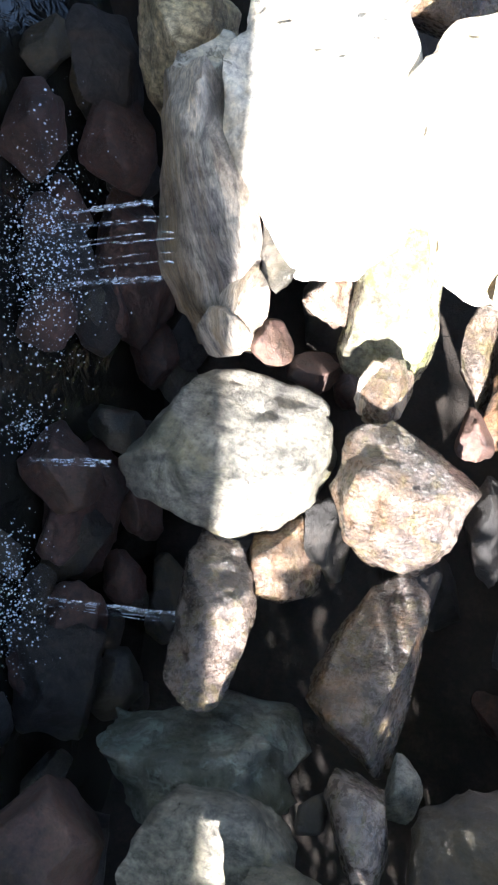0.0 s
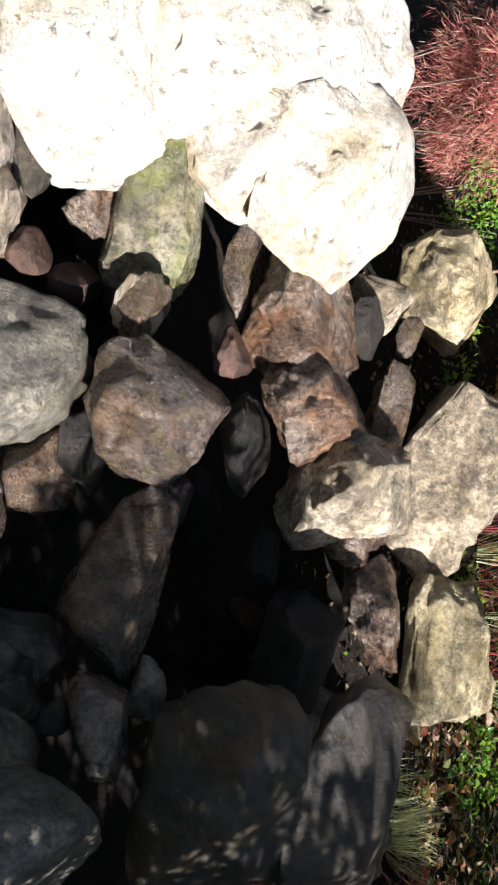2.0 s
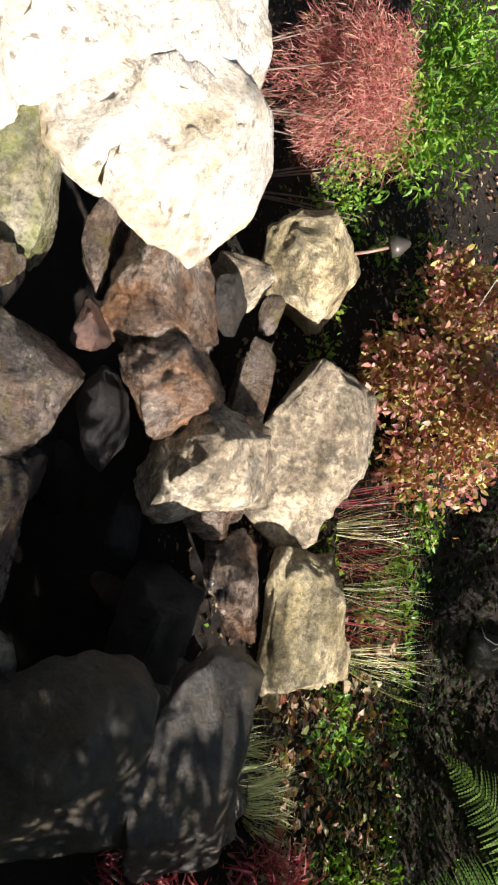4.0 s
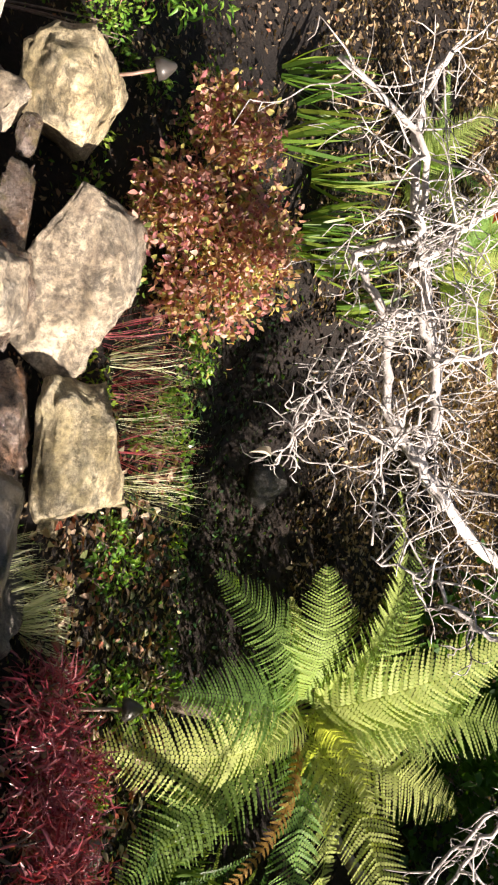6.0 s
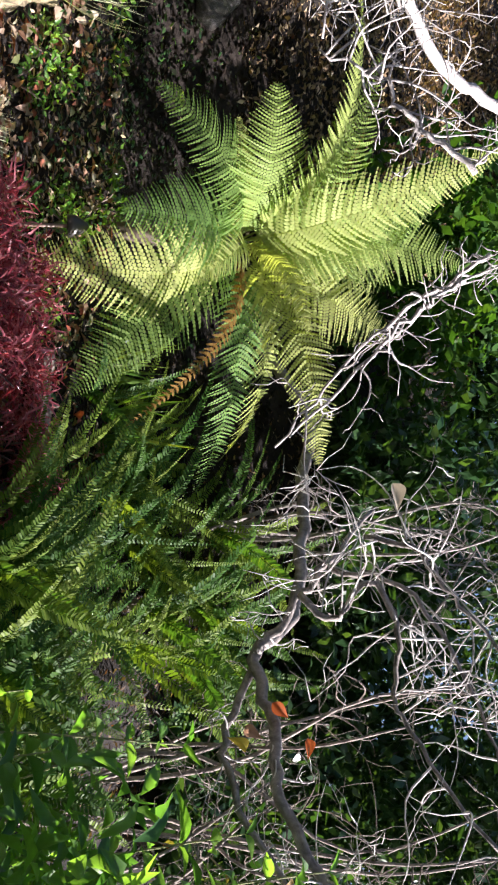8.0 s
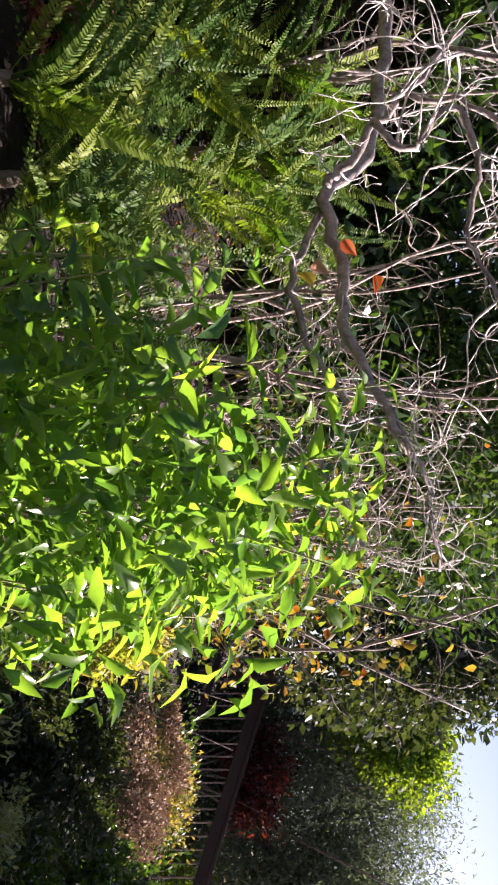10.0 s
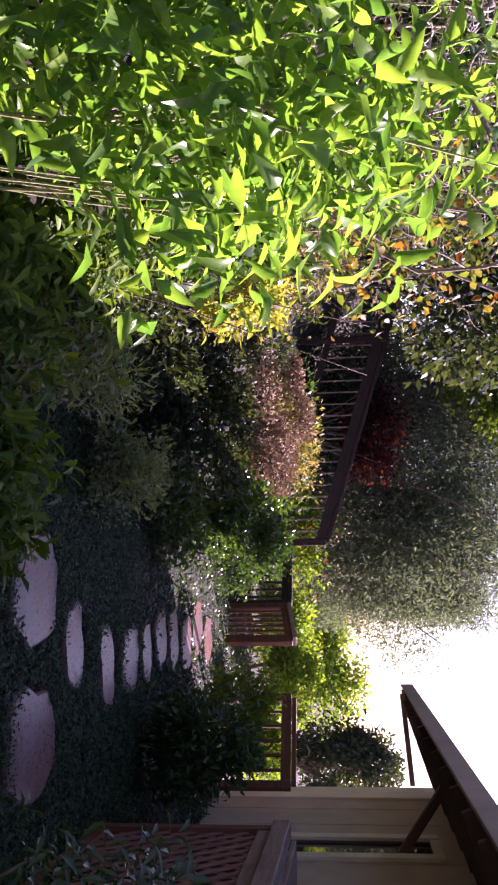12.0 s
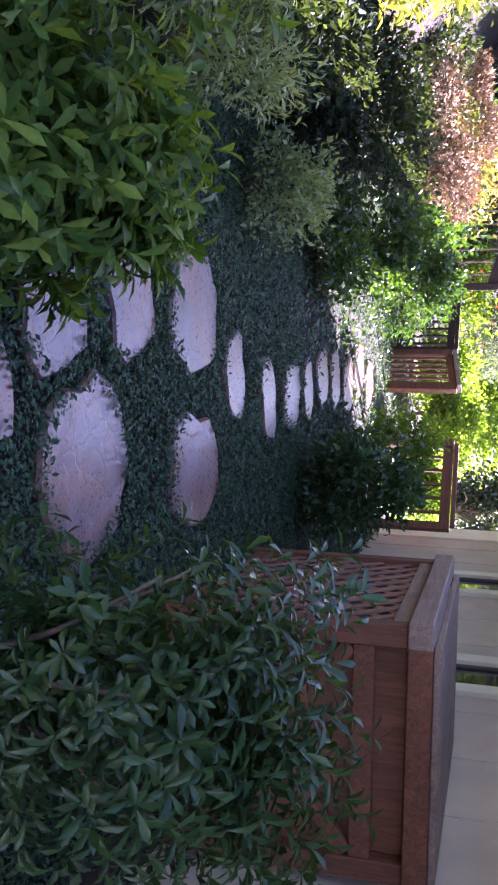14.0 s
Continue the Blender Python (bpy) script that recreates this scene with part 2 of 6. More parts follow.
LEAF_TREE = leaf_material("tree_leaf", [(0.06, 0.13, 0.02), (0.12, 0.22, 0.03), (0.2, 0.29, 0.05)], 0.5, 0.45)
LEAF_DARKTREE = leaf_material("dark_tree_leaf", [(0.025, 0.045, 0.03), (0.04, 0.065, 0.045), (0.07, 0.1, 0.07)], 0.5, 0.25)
LEAF_MAPLE = leaf_material("maple_leaf", [(0.04, 0.016, 0.02), (0.08, 0.022, 0.028), (0.17, 0.03, 0.04)], 0.5, 0.4)
LEAF_BROWN = leaf_material("dry_shrub_leaf", [(0.1, 0.065, 0.045), (0.25, 0.165, 0.12), (0.42, 0.3, 0.23), (0.15, 0.14, 0.07)], 0.8, 0.08, (1.3, 1.1, 0.8))
LEAF_HEDGE = leaf_material("hedge_leaf", [(0.02, 0.06, 0.018), (0.035, 0.09, 0.02), (0.07, 0.14, 0.03)], 0.4, 0.35)
LEAF_OLIVEDRAB = leaf_material("olive_drab_leaf", [(0.14, 0.16, 0.06), (0.26, 0.26, 0.12), (0.36, 0.3, 0.2), (0.3, 0.22, 0.16)], 0.6, 0.25)
LEAF_STRAW = leaf_material("straw_litter", [(0.16, 0.1, 0.06), (0.32, 0.23, 0.14), (0.5, 0.4, 0.27), (0.2, 0.13, 0.08)], 0.7, 0.1)
LEAF_LITTER = leaf_material("fallen_leaf", [(0.05, 0.03, 0.02), (0.1, 0.065, 0.04), (0.2, 0.14, 0.09), (0.36, 0.29, 0.21), (0.22, 0.09, 0.05)], 0.7, 0.15)
# Near-black leaf tones that put the ditch's shade into colour.
LEAF_DITCH_SHADE = leaf_material("leaf_mould", [(0.006, 0.005, 0.004), (0.014, 0.01, 0.008), (0.03, 0.02, 0.015), (0.01, 0.016, 0.007)], 0.8, 0.05)
LEAF_FALLEN = leaf_material("curled_fallen_leaf", [(0.12, 0.06, 0.04), (0.3, 0.18, 0.12), (0.55, 0.44, 0.34), (0.3, 0.08, 0.05), (0.2, 0.12, 0.08), (0.6, 0.52, 0.42), (0.16, 0.2, 0.06)], 0.55, 0.2)
LEAF_AUTUMN = leaf_material("autumn_leaf", [(0.3, 0.08, 0.03), (0.3, 0.2, 0.06), (0.2, 0.22, 0.06), (0.15, 0.2, 0.05), (0.12, 0.17, 0.05), (0.22, 0.15, 0.08), (0.3, 0.24, 0.08)], 0.5, 0.35, (1.5, 1.5, 0.4))


def bark_material(name, low, high, scale=18.0):
    m, n, l, b = nodes_of(name)
    tc = n.new("ShaderNodeTexCoord")
    a, f = noise_node(n, l, tc.outputs["Object"], scale, 8, 0.7, 0.5), noise_node(n, l, tc.outputs["Object"], scale * 7, 5)
    r = ramp_node(n, [(0.35, low), (0.65, high)])
    l.new(a.outputs["Fac"], r.inputs[0])
    l.new(r.outputs[0], b.inputs["Base Color"])
    b.inputs["Roughness"].default_value = 0.75
    bumped(n, l, b, [(a.outputs["Fac"], 0.5), (f.outputs["Fac"], 0.3)], 0.01)
    return m


BARK_WHITE = bark_material("silvery_bark", (0.3, 0.27, 0.25), (0.62, 0.58, 0.55), 30)
BARK_TWIG = bark_material("grey_twig_bark", (0.4, 0.37, 0.34), (0.76, 0.72, 0.68), 30)
BARK_BROWN = bark_material("brown_bark", (0.09, 0.065, 0.05), (0.24, 0.19, 0.15), 26)
BARK_TAN = bark_material("tan_twig_bark", (0.13, 0.1, 0.08), (0.36, 0.3, 0.25), 30)
BARK_GREY = bark_material("grey_branch_bark", (0.13, 0.11, 0.095), (0.36, 0.32, 0.29), 30)
STALK = bark_material("green_stalk", (0.2, 0.22, 0.08), (0.36, 0.36, 0.16), 40)


def wood_material(name, low, high, axis=0, rough=0.7):
    m, n, l, b = nodes_of(name)
    tc, oi = n.new("ShaderNodeTexCoord"), n.new("ShaderNodeObjectInfo")
    mp = n.new("ShaderNodeMapping")
    sc = [22.0, 22.0, 22.0]
    sc[axis] = 1.6
    mp.inputs["Scale"].default_value = sc
    add = n.new("ShaderNodeVectorMath")
    add.operation = "MULTIPLY_ADD"
    l.new(oi.outputs["Random"], add.inputs[0])
    add.inputs[1].default_value = (9, 13, 7)
    l.new(tc.outputs["Object"], add.inputs[2])
    l.new(add.outputs[0], mp.inputs[0])
    g, big = noise_node(n, l, mp.outputs[0], 1.6, 8, 0.65, 1.2), noise_node(n, l, tc.outputs["Object"], 3.0, 4)
    r = ramp_node(n, [(0.32, low), (0.68, high)])
    l.new(g.outputs["Fac"], r.inputs[0])
    wr = ramp_node(n, [(0.3, (0.75, 0.75, 0.75)), (0.7, (1.15, 1.12, 1.1))])
    l.new(big.outputs["Fac"], wr.inputs[0])
    l.new(mixed(n, l, 0.9, r.outputs[0], wr.outputs[0], "MULTIPLY"), b.inputs["Base Color"])
    b.inputs["Roughness"].default_value = rough
    bumped(n, l, b, [(g.outputs["Fac"], 0.35)], 0.006)
    return m


WOOD_RED = wood_material("red_brown_stained_wood", (0.09, 0.03, 0.015), (0.24, 0.09, 0.045), 0)
WOOD_RED_UP = wood_material("red_brown_stained_upright", (0.09, 0.03, 0.015), (0.22, 0.085, 0.045), 2)
WOOD_CAP = wood_material("weathered_wood", (0.17, 0.11, 0.08), (0.34, 0.24, 0.19), 0)
WOOD_RAIL = wood_material("dark_stained_rail", (0.02, 0.009, 0.008), (0.055, 0.024, 0.019), 0)
WOOD_SLAT = wood_material("lattice_wood", (0.16, 0.07, 0.045), (0.36, 0.18, 0.12), 0)
# Wood colour blackened to stand for the shade inside the lattice box.
SHADE_WOOD = wood_material("wood_darkened_for_shade", (0.02, 0.01, 0.008), (0.05, 0.025, 0.018), 2)
WOOD_PALE = wood_material("pale_baluster_wood", (0.2, 0.13, 0.1), (0.42, 0.3, 0.24), 2)
WOOD_GREY = wood_material("grey_baluster_wood", (0.1, 0.065, 0.05), (0.24, 0.17, 0.14), 2)


def painted(name, colour, rough=0.6, dirt=0.25):
    m, n, l, b = nodes_of(name)
    tc = n.new("ShaderNodeTexCoord")
    a, f = noise_node(n, l, tc.outputs["Object"], 2.2, 7, 0.65), noise_node(n, l, tc.outputs["Object"], 60, 4)
    dim = tuple(c * (1 - dirt) for c in colour)
    r = ramp_node(n, [(0.3, dim), (0.65, colour)])
    l.new(a.outputs["Fac"], r.inputs[0])
    l.new(r.outputs[0], b.inputs["Base Color"])
    b.inputs["Roughness"].default_value = rough
    bumped(n, l, b, [(f.outputs["Fac"], 0.15)], 0.004)
    return m


SIDING = painted("beige_wall_paint", (0.62, 0.53, 0.415))
TRIM = painted("cream_trim_paint", (0.86, 0.8, 0.64), 0.45)
ROOF_UNDER = painted("brown_eave_paint", (0.13, 0.085, 0.07), 0.7)
FASCIA = painted("tan_fascia_paint", (0.45, 0.34, 0.26), 0.6)
SHINGLE = painted("roof_shingle", (0.2, 0.17, 0.15), 0.9, 0.5)
DARK_METAL = painted("dark_lamp_metal", (0.05, 0.045, 0.04), 0.4)
COPPER = painted("aged_copper", (0.25, 0.16, 0.12), 0.4)
BLACK_TRIM = painted("dark_window_paint", (0.09, 0.07, 0.06), 0.5)


def glass_material():
    m, n, l, b = nodes_of("window_glass")
    b.inputs["Base Color"].default_value = (0.02, 0.025, 0.03, 1)
    b.inputs["Roughness"].default_value = 0.04
    b.inputs["Specular IOR Level"].default_value = 0.9
    return m


GLASS = glass_material()


def soil_material():
    m, n, l, b = nodes_of("dark_garden_soil")
    tc = n.new("ShaderNodeTexCoord")
    co = tc.outputs["Object"]
    a, f, big = noise_node(n, l, co, 9, 9, 0.7), noise_node(n, l, co, 70, 8, 0.75), noise_node(n, l, co, 0.9, 6)
    r = ramp_node(n, [(0.3, (0.005, 0.004, 0.003)), (0.5, (0.014, 0.01, 0.008)), (0.72, (0.042, 0.03, 0.023))])
    l.new(a.outputs["Fac"], r.inputs[0])
    s = ramp_node(n, [(0.4, (0.5, 0.5, 0.5)), (0.7, (1.5, 1.4, 1.3))])
    l.new(f.outputs["Fac"], s.inputs[0])
    col = mixed(n, l, 0.9, r.outputs[0], s.outputs[0], "MULTIPLY")
    g = ramp_node(n, [(0.45, (0, 0, 0)), (0.62, (1, 1, 1))])
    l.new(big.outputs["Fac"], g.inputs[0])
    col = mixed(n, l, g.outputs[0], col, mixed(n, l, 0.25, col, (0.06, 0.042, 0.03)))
    l.new(col, b.inputs["Base Color"])
    b.inputs["Roughness"].default_value = 0.95
    bumped(n, l, b, [(a.outputs["Fac"], 0.8), (f.outputs["Fac"], 0.8)], 0.03)
    return m


SOIL = soil_material()
FLAG = rock_material("flagstone", (0.09, 0.056, 0.06), (0.175, 0.11, 0.118), (0.27, 0.185, 0.19), 0.34, 0.05, (0.28, 0.1, 0.045), 0.52, speckle=0.12, streak=0.2)


def water_material():
    m, n, l, b = nodes_of("dark_pond_water")
    tc = n.new("ShaderNodeTexCoord")
    w = noise_node(n, l, tc.outputs["Object"], 14, 4, 0.5, 0.8)
    b.inputs["Base Color"].default_value = (0.012, 0.012, 0.01, 1)
    b.inputs["Roughness"].default_value = 0.05
    bumped(n, l, b, [(w.outputs["Fac"], 0.5)], 0.03)
    return m


def stream_material():
    m, n, l, b = nodes_of("falling_water")
    tc = n.new("ShaderNodeTexCoord")
    w = noise_node(n, l, tc.outputs["Object"], 40, 6, 0.7, 0.6)
    r = ramp_node(n, [(0.45, (0.0,) * 3), (0.7, (0.75,) * 3)])
    l.new(w.outputs["Fac"], r.inputs[0])
    b.inputs["Base Color"].default_value = (0.75, 0.8, 0.9, 1)
    b.inputs["Roughness"].default_value = 0.15
    l.new(r.outputs[0], b.inputs["Alpha"])
    return m


WATER, STREAM = water_material(), stream_material()
FOAM = painted("splash_water", (0.7, 0.78, 0.92), 0.15, 0.1)

# ---- building tools ----
def mesh_data(name, verts, faces, material, smooth=False):
    me = bpy.data.meshes.new(name)
    me.from_pydata([tuple(v) for v in verts], [], faces)
    me.materials.append(material)
    if smooth:
        me.polygons.foreach_set("use_smooth", [True] * len(me.polygons))
    me.update()
    return me


def soup(name, verts, tris_per, count, template_faces, material, smooth=False):
    """Many copies of one small template (verts: count x k x 3) as one mesh."""
    k = verts.shape[1]
    loops, starts, totals, at = [], [], [], 0
    for f in template_faces:
        starts.append(at)
        totals.append(len(f))
        loops += f
        at += len(f)
    loops, starts, totals = np.array(loops), np.array(starts), np.array(totals)
    me = bpy.data.meshes.new(name)
    me.vertices.add(count * k)
    me.vertices.foreach_set("co", verts.astype(np.float32).ravel())
    me.loops.add(count * at)
    me.loops.foreach_set("vertex_index", (loops[None] + k * np.arange(count)[:, None]).ravel().astype(np.int32))
    me.polygons.add(count * len(totals))
    me.polygons.foreach_set("loop_start", (starts[None] + at * np.arange(count)[:, None]).ravel().astype(np.int32))
    if smooth:
        me.polygons.foreach_set("use_smooth", np.ones(count * len(totals), bool))
    me.materials.append(material)
    me.update(calc_edges=True)
    return me


def empty(name, place=(0, 0, 0), turn=0.0):
    ob = new(name)
    ob.empty_display_size = 0.1
    ob.matrix_basis = pose(*place, 0, 0, turn)
    return ob


def child(name, me, parent, m=None, label=""):
    """A mesh as a part of a thing, placed in the thing's own space."""
    ob = new(name, me)
    ob.parent = parent
    if m is not None:
        ob.matrix_basis = m
    if label:
        ob["label"] = label
    return ob


def box_mesh(name, size, material, bevel=0.004, centre=(0, 0, 0)):
    bm = bmesh.new()
    bmesh.ops.create_cube(bm, size=1.0)
    for v in bm.verts:
        v.co = Vector((v.co.x * size[0] + centre[0], v.co.y * size[1] + centre[1], v.co.z * size[2] + centre[2]))
    if bevel:
        bmesh.ops.bevel(bm, geom=bm.edges[:], offset=min(bevel, min(size) * 0.3), segments=1, affect="EDGES")
    me = bpy.data.meshes.new(name)
    bm.to_mesh(me)
    bm.free()
    me.materials.append(material)
    return me


def beam_mesh(name, a, b, width, height, material, bevel=0.004):
    """A bar between two points, with its own box section."""
    a, b = Vector(a), Vector(b)
    me = box_mesh(name, ((b - a).length, width, height), material, bevel)
    d = (b - a).normalized()
    side = Vector((0, 0, 1)).cross(d)
    side = side.normalized() if side.length > 1e-4 else Vector((0, 1, 0))
    up = d.cross(side)
    m = Matrix((d, side, up)).transposed().to_4x4()
    m.translation = (a + b) / 2
    return me, m


def tube(points, radii, sides=6, closed=True):
    """Vertices and faces of a tapering round bar through the points."""
    pts = [Vector(p) for p in points]
    verts, faces, ref = [], [], Vector((0.31, 0.17, 0.93))
    for i, p in enumerate(pts):
        d = (pts[min(i + 1, len(pts) - 1)] - pts[max(i - 1, 0)]).normalized()
        s = d.cross(ref)
        s = s.normalized() if s.length > 1e-4 else Vector((1, 0, 0))
        u = s.cross(d)
        for k in range(sides):
            a = 2 * math.pi * k / sides
            verts.append(p + (s * math.cos(a) + u * math.sin(a)) * radii[i])
    for i in range(len(pts) - 1):
        for k in range(sides):
            j = (k + 1) % sides
            faces.append((i * sides + k, i * sides + j, (i + 1) * sides + j, (i + 1) * sides + k))
    if closed:
        faces.append(tuple(range(sides))[::-1])
        faces.append(tuple((len(pts) - 1) * sides + k for k in range(sides)))
    return verts, faces


def smoothed(points, steps=4):
    """Catmull-Rom through the points."""
    p = [Vector(q) for q in points]
    p = [p[0] * 2 - p[1]] + p + [p[-1] * 2 - p[-2]]
    out = []
    for i in range(1, len(p) - 2):
        for s in range(steps):
            t = s / steps
            out.append(0.5 * (2 * p[i] + (p[i + 1] - p[i - 1]) * t + (2 * p[i - 1] - 5 * p[i] + 4 * p[i + 1] - p[i + 2]) * t * t
                              + (3 * p[i] - p[i - 1] - 3 * p[i + 1] + p[i + 2]) * t ** 3))
    return out + [p[-2]]


def merged(chunks):
    verts, faces = [], []
    for v, f in chunks:
        k = len(verts)
        verts += v
        faces += [tuple(i + k for i in q) for q in f]
    return verts, faces


def frames_from(dirs, ups):
    """Turns with y along dirs and z near ups."""
    y = dirs / np.linalg.norm(dirs, axis=1, keepdims=True)
    x = np.cross(y, ups)
    x /= np.linalg.norm(x, axis=1, keepdims=True) + 1e-9
    return np.stack([x, y, np.cross(x, y)], 2)


# Leaf templates lie along +y from the origin, one unit long.
def leaf_template(width=0.45, fold=0.12, curl=0.12):
    v = np.array([[0, 0, 0], [-width / 2, 0.38, fold], [0, 0.42, 0], [width / 2, 0.38, fold],
                  [-width / 3, 0.72, fold * 0.7 - curl * 0.5], [0, 0.74, -curl * 0.5], [width / 3, 0.72, fold * 0.7 - curl * 0.5], [0, 1, -curl]], float)
    f = [[0, 2, 1], [0, 3, 2], [1, 2, 5, 4], [2, 3, 6, 5], [4, 5, 7], [5, 6, 7]]
    return v, f


def blade_template(width=0.06, droop=0.35):
    v = []
    for i, t in enumerate((0, 0.33, 0.66)):
        w = width / 2 * (1 - t * 0.45)
        v += [[-w, t, -droop * t * t], [w, t, -droop * t * t]]
    v.append([0, 1, -droop])
    return np.array(v, float), [[0, 1, 3, 2], [2, 3, 5, 4], [4, 5, 6]]


LEAF_SMALL = (np.array([[0, 0, 0], [-0.25, 0.45, 0.06], [0.25, 0.45, 0.06], [0, 1, -0.08]], float), [[0, 2, 1], [1, 2, 3]])


def spread(name, places, dirs, ups, sizes, template, material):
    v, f = template
    turn = frames_from(dirs, ups)
    verts = np.einsum("nij,kj->nki", turn, v) * sizes[:, None, None] + places[:, None, :]
    return soup(name, verts, 0, len(places), f, material)


def rand_dirs(rng, n, up=0.3):
    d = rng.normal(size=(n, 3))
    d[:, 2] += up
    return d / np.linalg.norm(d, axis=1, keepdims=True)


def clumped(rng, n, size, clumps=14, spreadness=0.3, shell=0.6):
    """Places in an uneven crown: points round clump centres within an ellipsoid of the given full size."""
    c = rand_dirs(rng, clumps, 0.15) * (shell + (1 - shell) * rng.random((clumps, 1))) * 0.75
    r = spreadness * (0.6 + 0.8 * rng.random(clumps))
    pick = rng.integers(0, clumps, n)
    p = c[pick] + np.clip(rng.normal(size=(n, 3)), -1.7, 1.7) * r[pick][:, None] * 0.6
    out = p - c[pick] * 0.3
    return p * np.array(size) / 2, out


# ---- ground ----
def step01(a, b, v):
    t = np.clip((v - a) / (b - a), 0, 1)
    return t * t * (3 - 2 * t)


EDGE_X, EDGE_Y = (-6.0, -2.0, -1.0, 0.0, 0.6, 1.1, 1.4, 2.2, 3.2, 4.0, 14.0, 60.0), (6.0, 4.0, 3.55, 3.05, 2.82, 2.76, 2.74, 2.27, 1.6, 1.62, 2.2, 4.9)


def hollow(x, t):
    """Depth of the dark ditch behind the lip of the bank."""
    return 0.36 * step01(0.2, 0.3, t) * step01(1.1, 0.5, t) * step01(0.3, 0.6, x) * step01(2.9, 2.5, x)


def ground_z(x, y):
    """Height of the ground: a flat path, a garden bank rising behind its edge and a pond basin."""
    x, y = np.asarray(x, float), np.asarray(y, float)
    t = y - np.interp(x, EDGE_X, EDGE_Y)
    right = step01(1.1, 1.7, x)
    left = step01(1.1, 0.4, x)
    low = -1.03 + step01(-0.8 - 0.5 * right + 0.2 * left, -0.15 - 0.4 * right + 0.1 * left, t)
    z = low + (0.95 + 0.45 * left) * np.clip(t + 0.15 - 0.1 * left, 0, 1.0) + 0.78 * np.clip(t - 0.85, 0, 2.0) + 0.45 * np.clip(t - 2.85, 0, 8.0)
    d = np.hypot((x + 0.05) / 1.75, (y - 1.35) / 1.0)
    return z - hollow(x, t) - 0.62 * step01(1.1, 0.75, d) * step01(-0.1, -0.7, t)


def noise2(x, y, scale, seed=0.0):
    return np.array([noise.fractal(Vector((a * scale, b * scale, seed)), 1.0, 2.0, 4) for a, b in zip(np.ravel(x), np.ravel(y))]).reshape(np.shape(x))


def axis_steps(lo, hi, fine, reach):
    mid = np.arange(lo, hi + 1e-6, fine)
    grow = fine * 1.22 ** np.arange(1, 60)
    out = np.cumsum(grow)
    out = out[out < reach]
    return np.r_[(lo - out)[::-1], mid, hi + out]


gx, gy = axis_steps(-2.0, 7.0, 0.07, 600), axis_steps(-3.5, 5.5, 0.07, 600)
GX, GY = np.meshgrid(gx, gy)
near = (np.abs(GX - 2.5) < 8) & (np.abs(GY - 1) < 8)
bump = np.zeros_like(GX)
bump[near] = noise2(GX[near], GY[near], 2.5) * 0.035 + noise2(GX[near], GY[near], 9.0, 5.0) * 0.012
GZ = ground_z(GX, GY) + bump * step01(-1.02, -0.9, ground_z(GX, GY))
nx, ny = len(gx), len(gy)
quad = (np.arange(nx - 1)[None] + nx * np.arange(ny - 1)[:, None]).ravel()
ground_me = bpy.data.meshes.new("ground")
ground_me.from_pydata(np.stack([GX, GY, GZ], -1).reshape(-1, 3).tolist(), [], np.stack([quad, quad + 1, quad + nx + 1, quad + nx], 1).tolist())
ground_me.polygons.foreach_set("use_smooth", [True] * len(ground_me.polygons))
ground_me.materials.append(SOIL)
ground = tagged(new("ground", ground_me), "dark damp garden soil with a steep planted bank", "ground", kind="structure")

bm = bmesh.new()
bmesh.ops.create_circle(bm, cap_ends=True, segments=40, radius=1.0)
for v in bm.verts:
    v.co = Vector((-0.05 + v.co.x * 1.7, 1.35 + v.co.y * 0.95, -1.5))
pond_me = bpy.data.meshes.new("water")
bm.to_mesh(pond_me)
bm.free()
pond_me.materials.append(WATER)
tagged(new("water", pond_me), "dark still pond water below the rock waterfall", "water", kind="structure")

# ---- rocks of the waterfall ----
BALLS = []
for level in (3, 4, 5):
    bm = bmesh.new()
    bmesh.ops.create_icosphere(bm, subdivisions=level, radius=1.0)
    BALLS.append((np.array([v.co[:] for v in bm.verts]), [[v.index for v in f.verts] for f in bm.faces]))
    bm.free()

ROCK_WORDS = {
    "pale": "pale sandstone glaring in sun", "buff": "buff stone with olive staining", "speck": "pitted pale stone with dappled shade",
    "tan": "tan layered stone, damp", "grey": "grey rounded damp stone", "greypale": "grey and cream weathered stone", "dgrey": "grey angular stone with shade in its colour", "dark": "stone coloured dark for deep shade",
    "rust": "rust-streaked stone", "rustwet": "wet rust-brown stone with glints in its colour", "wet": "wet dark stone", "algae": "lumpy stone coated with pale algae", "moss": "algae-green stone under trickling water",
    "redst": "red-brown stone, colour darkened for shade",
}


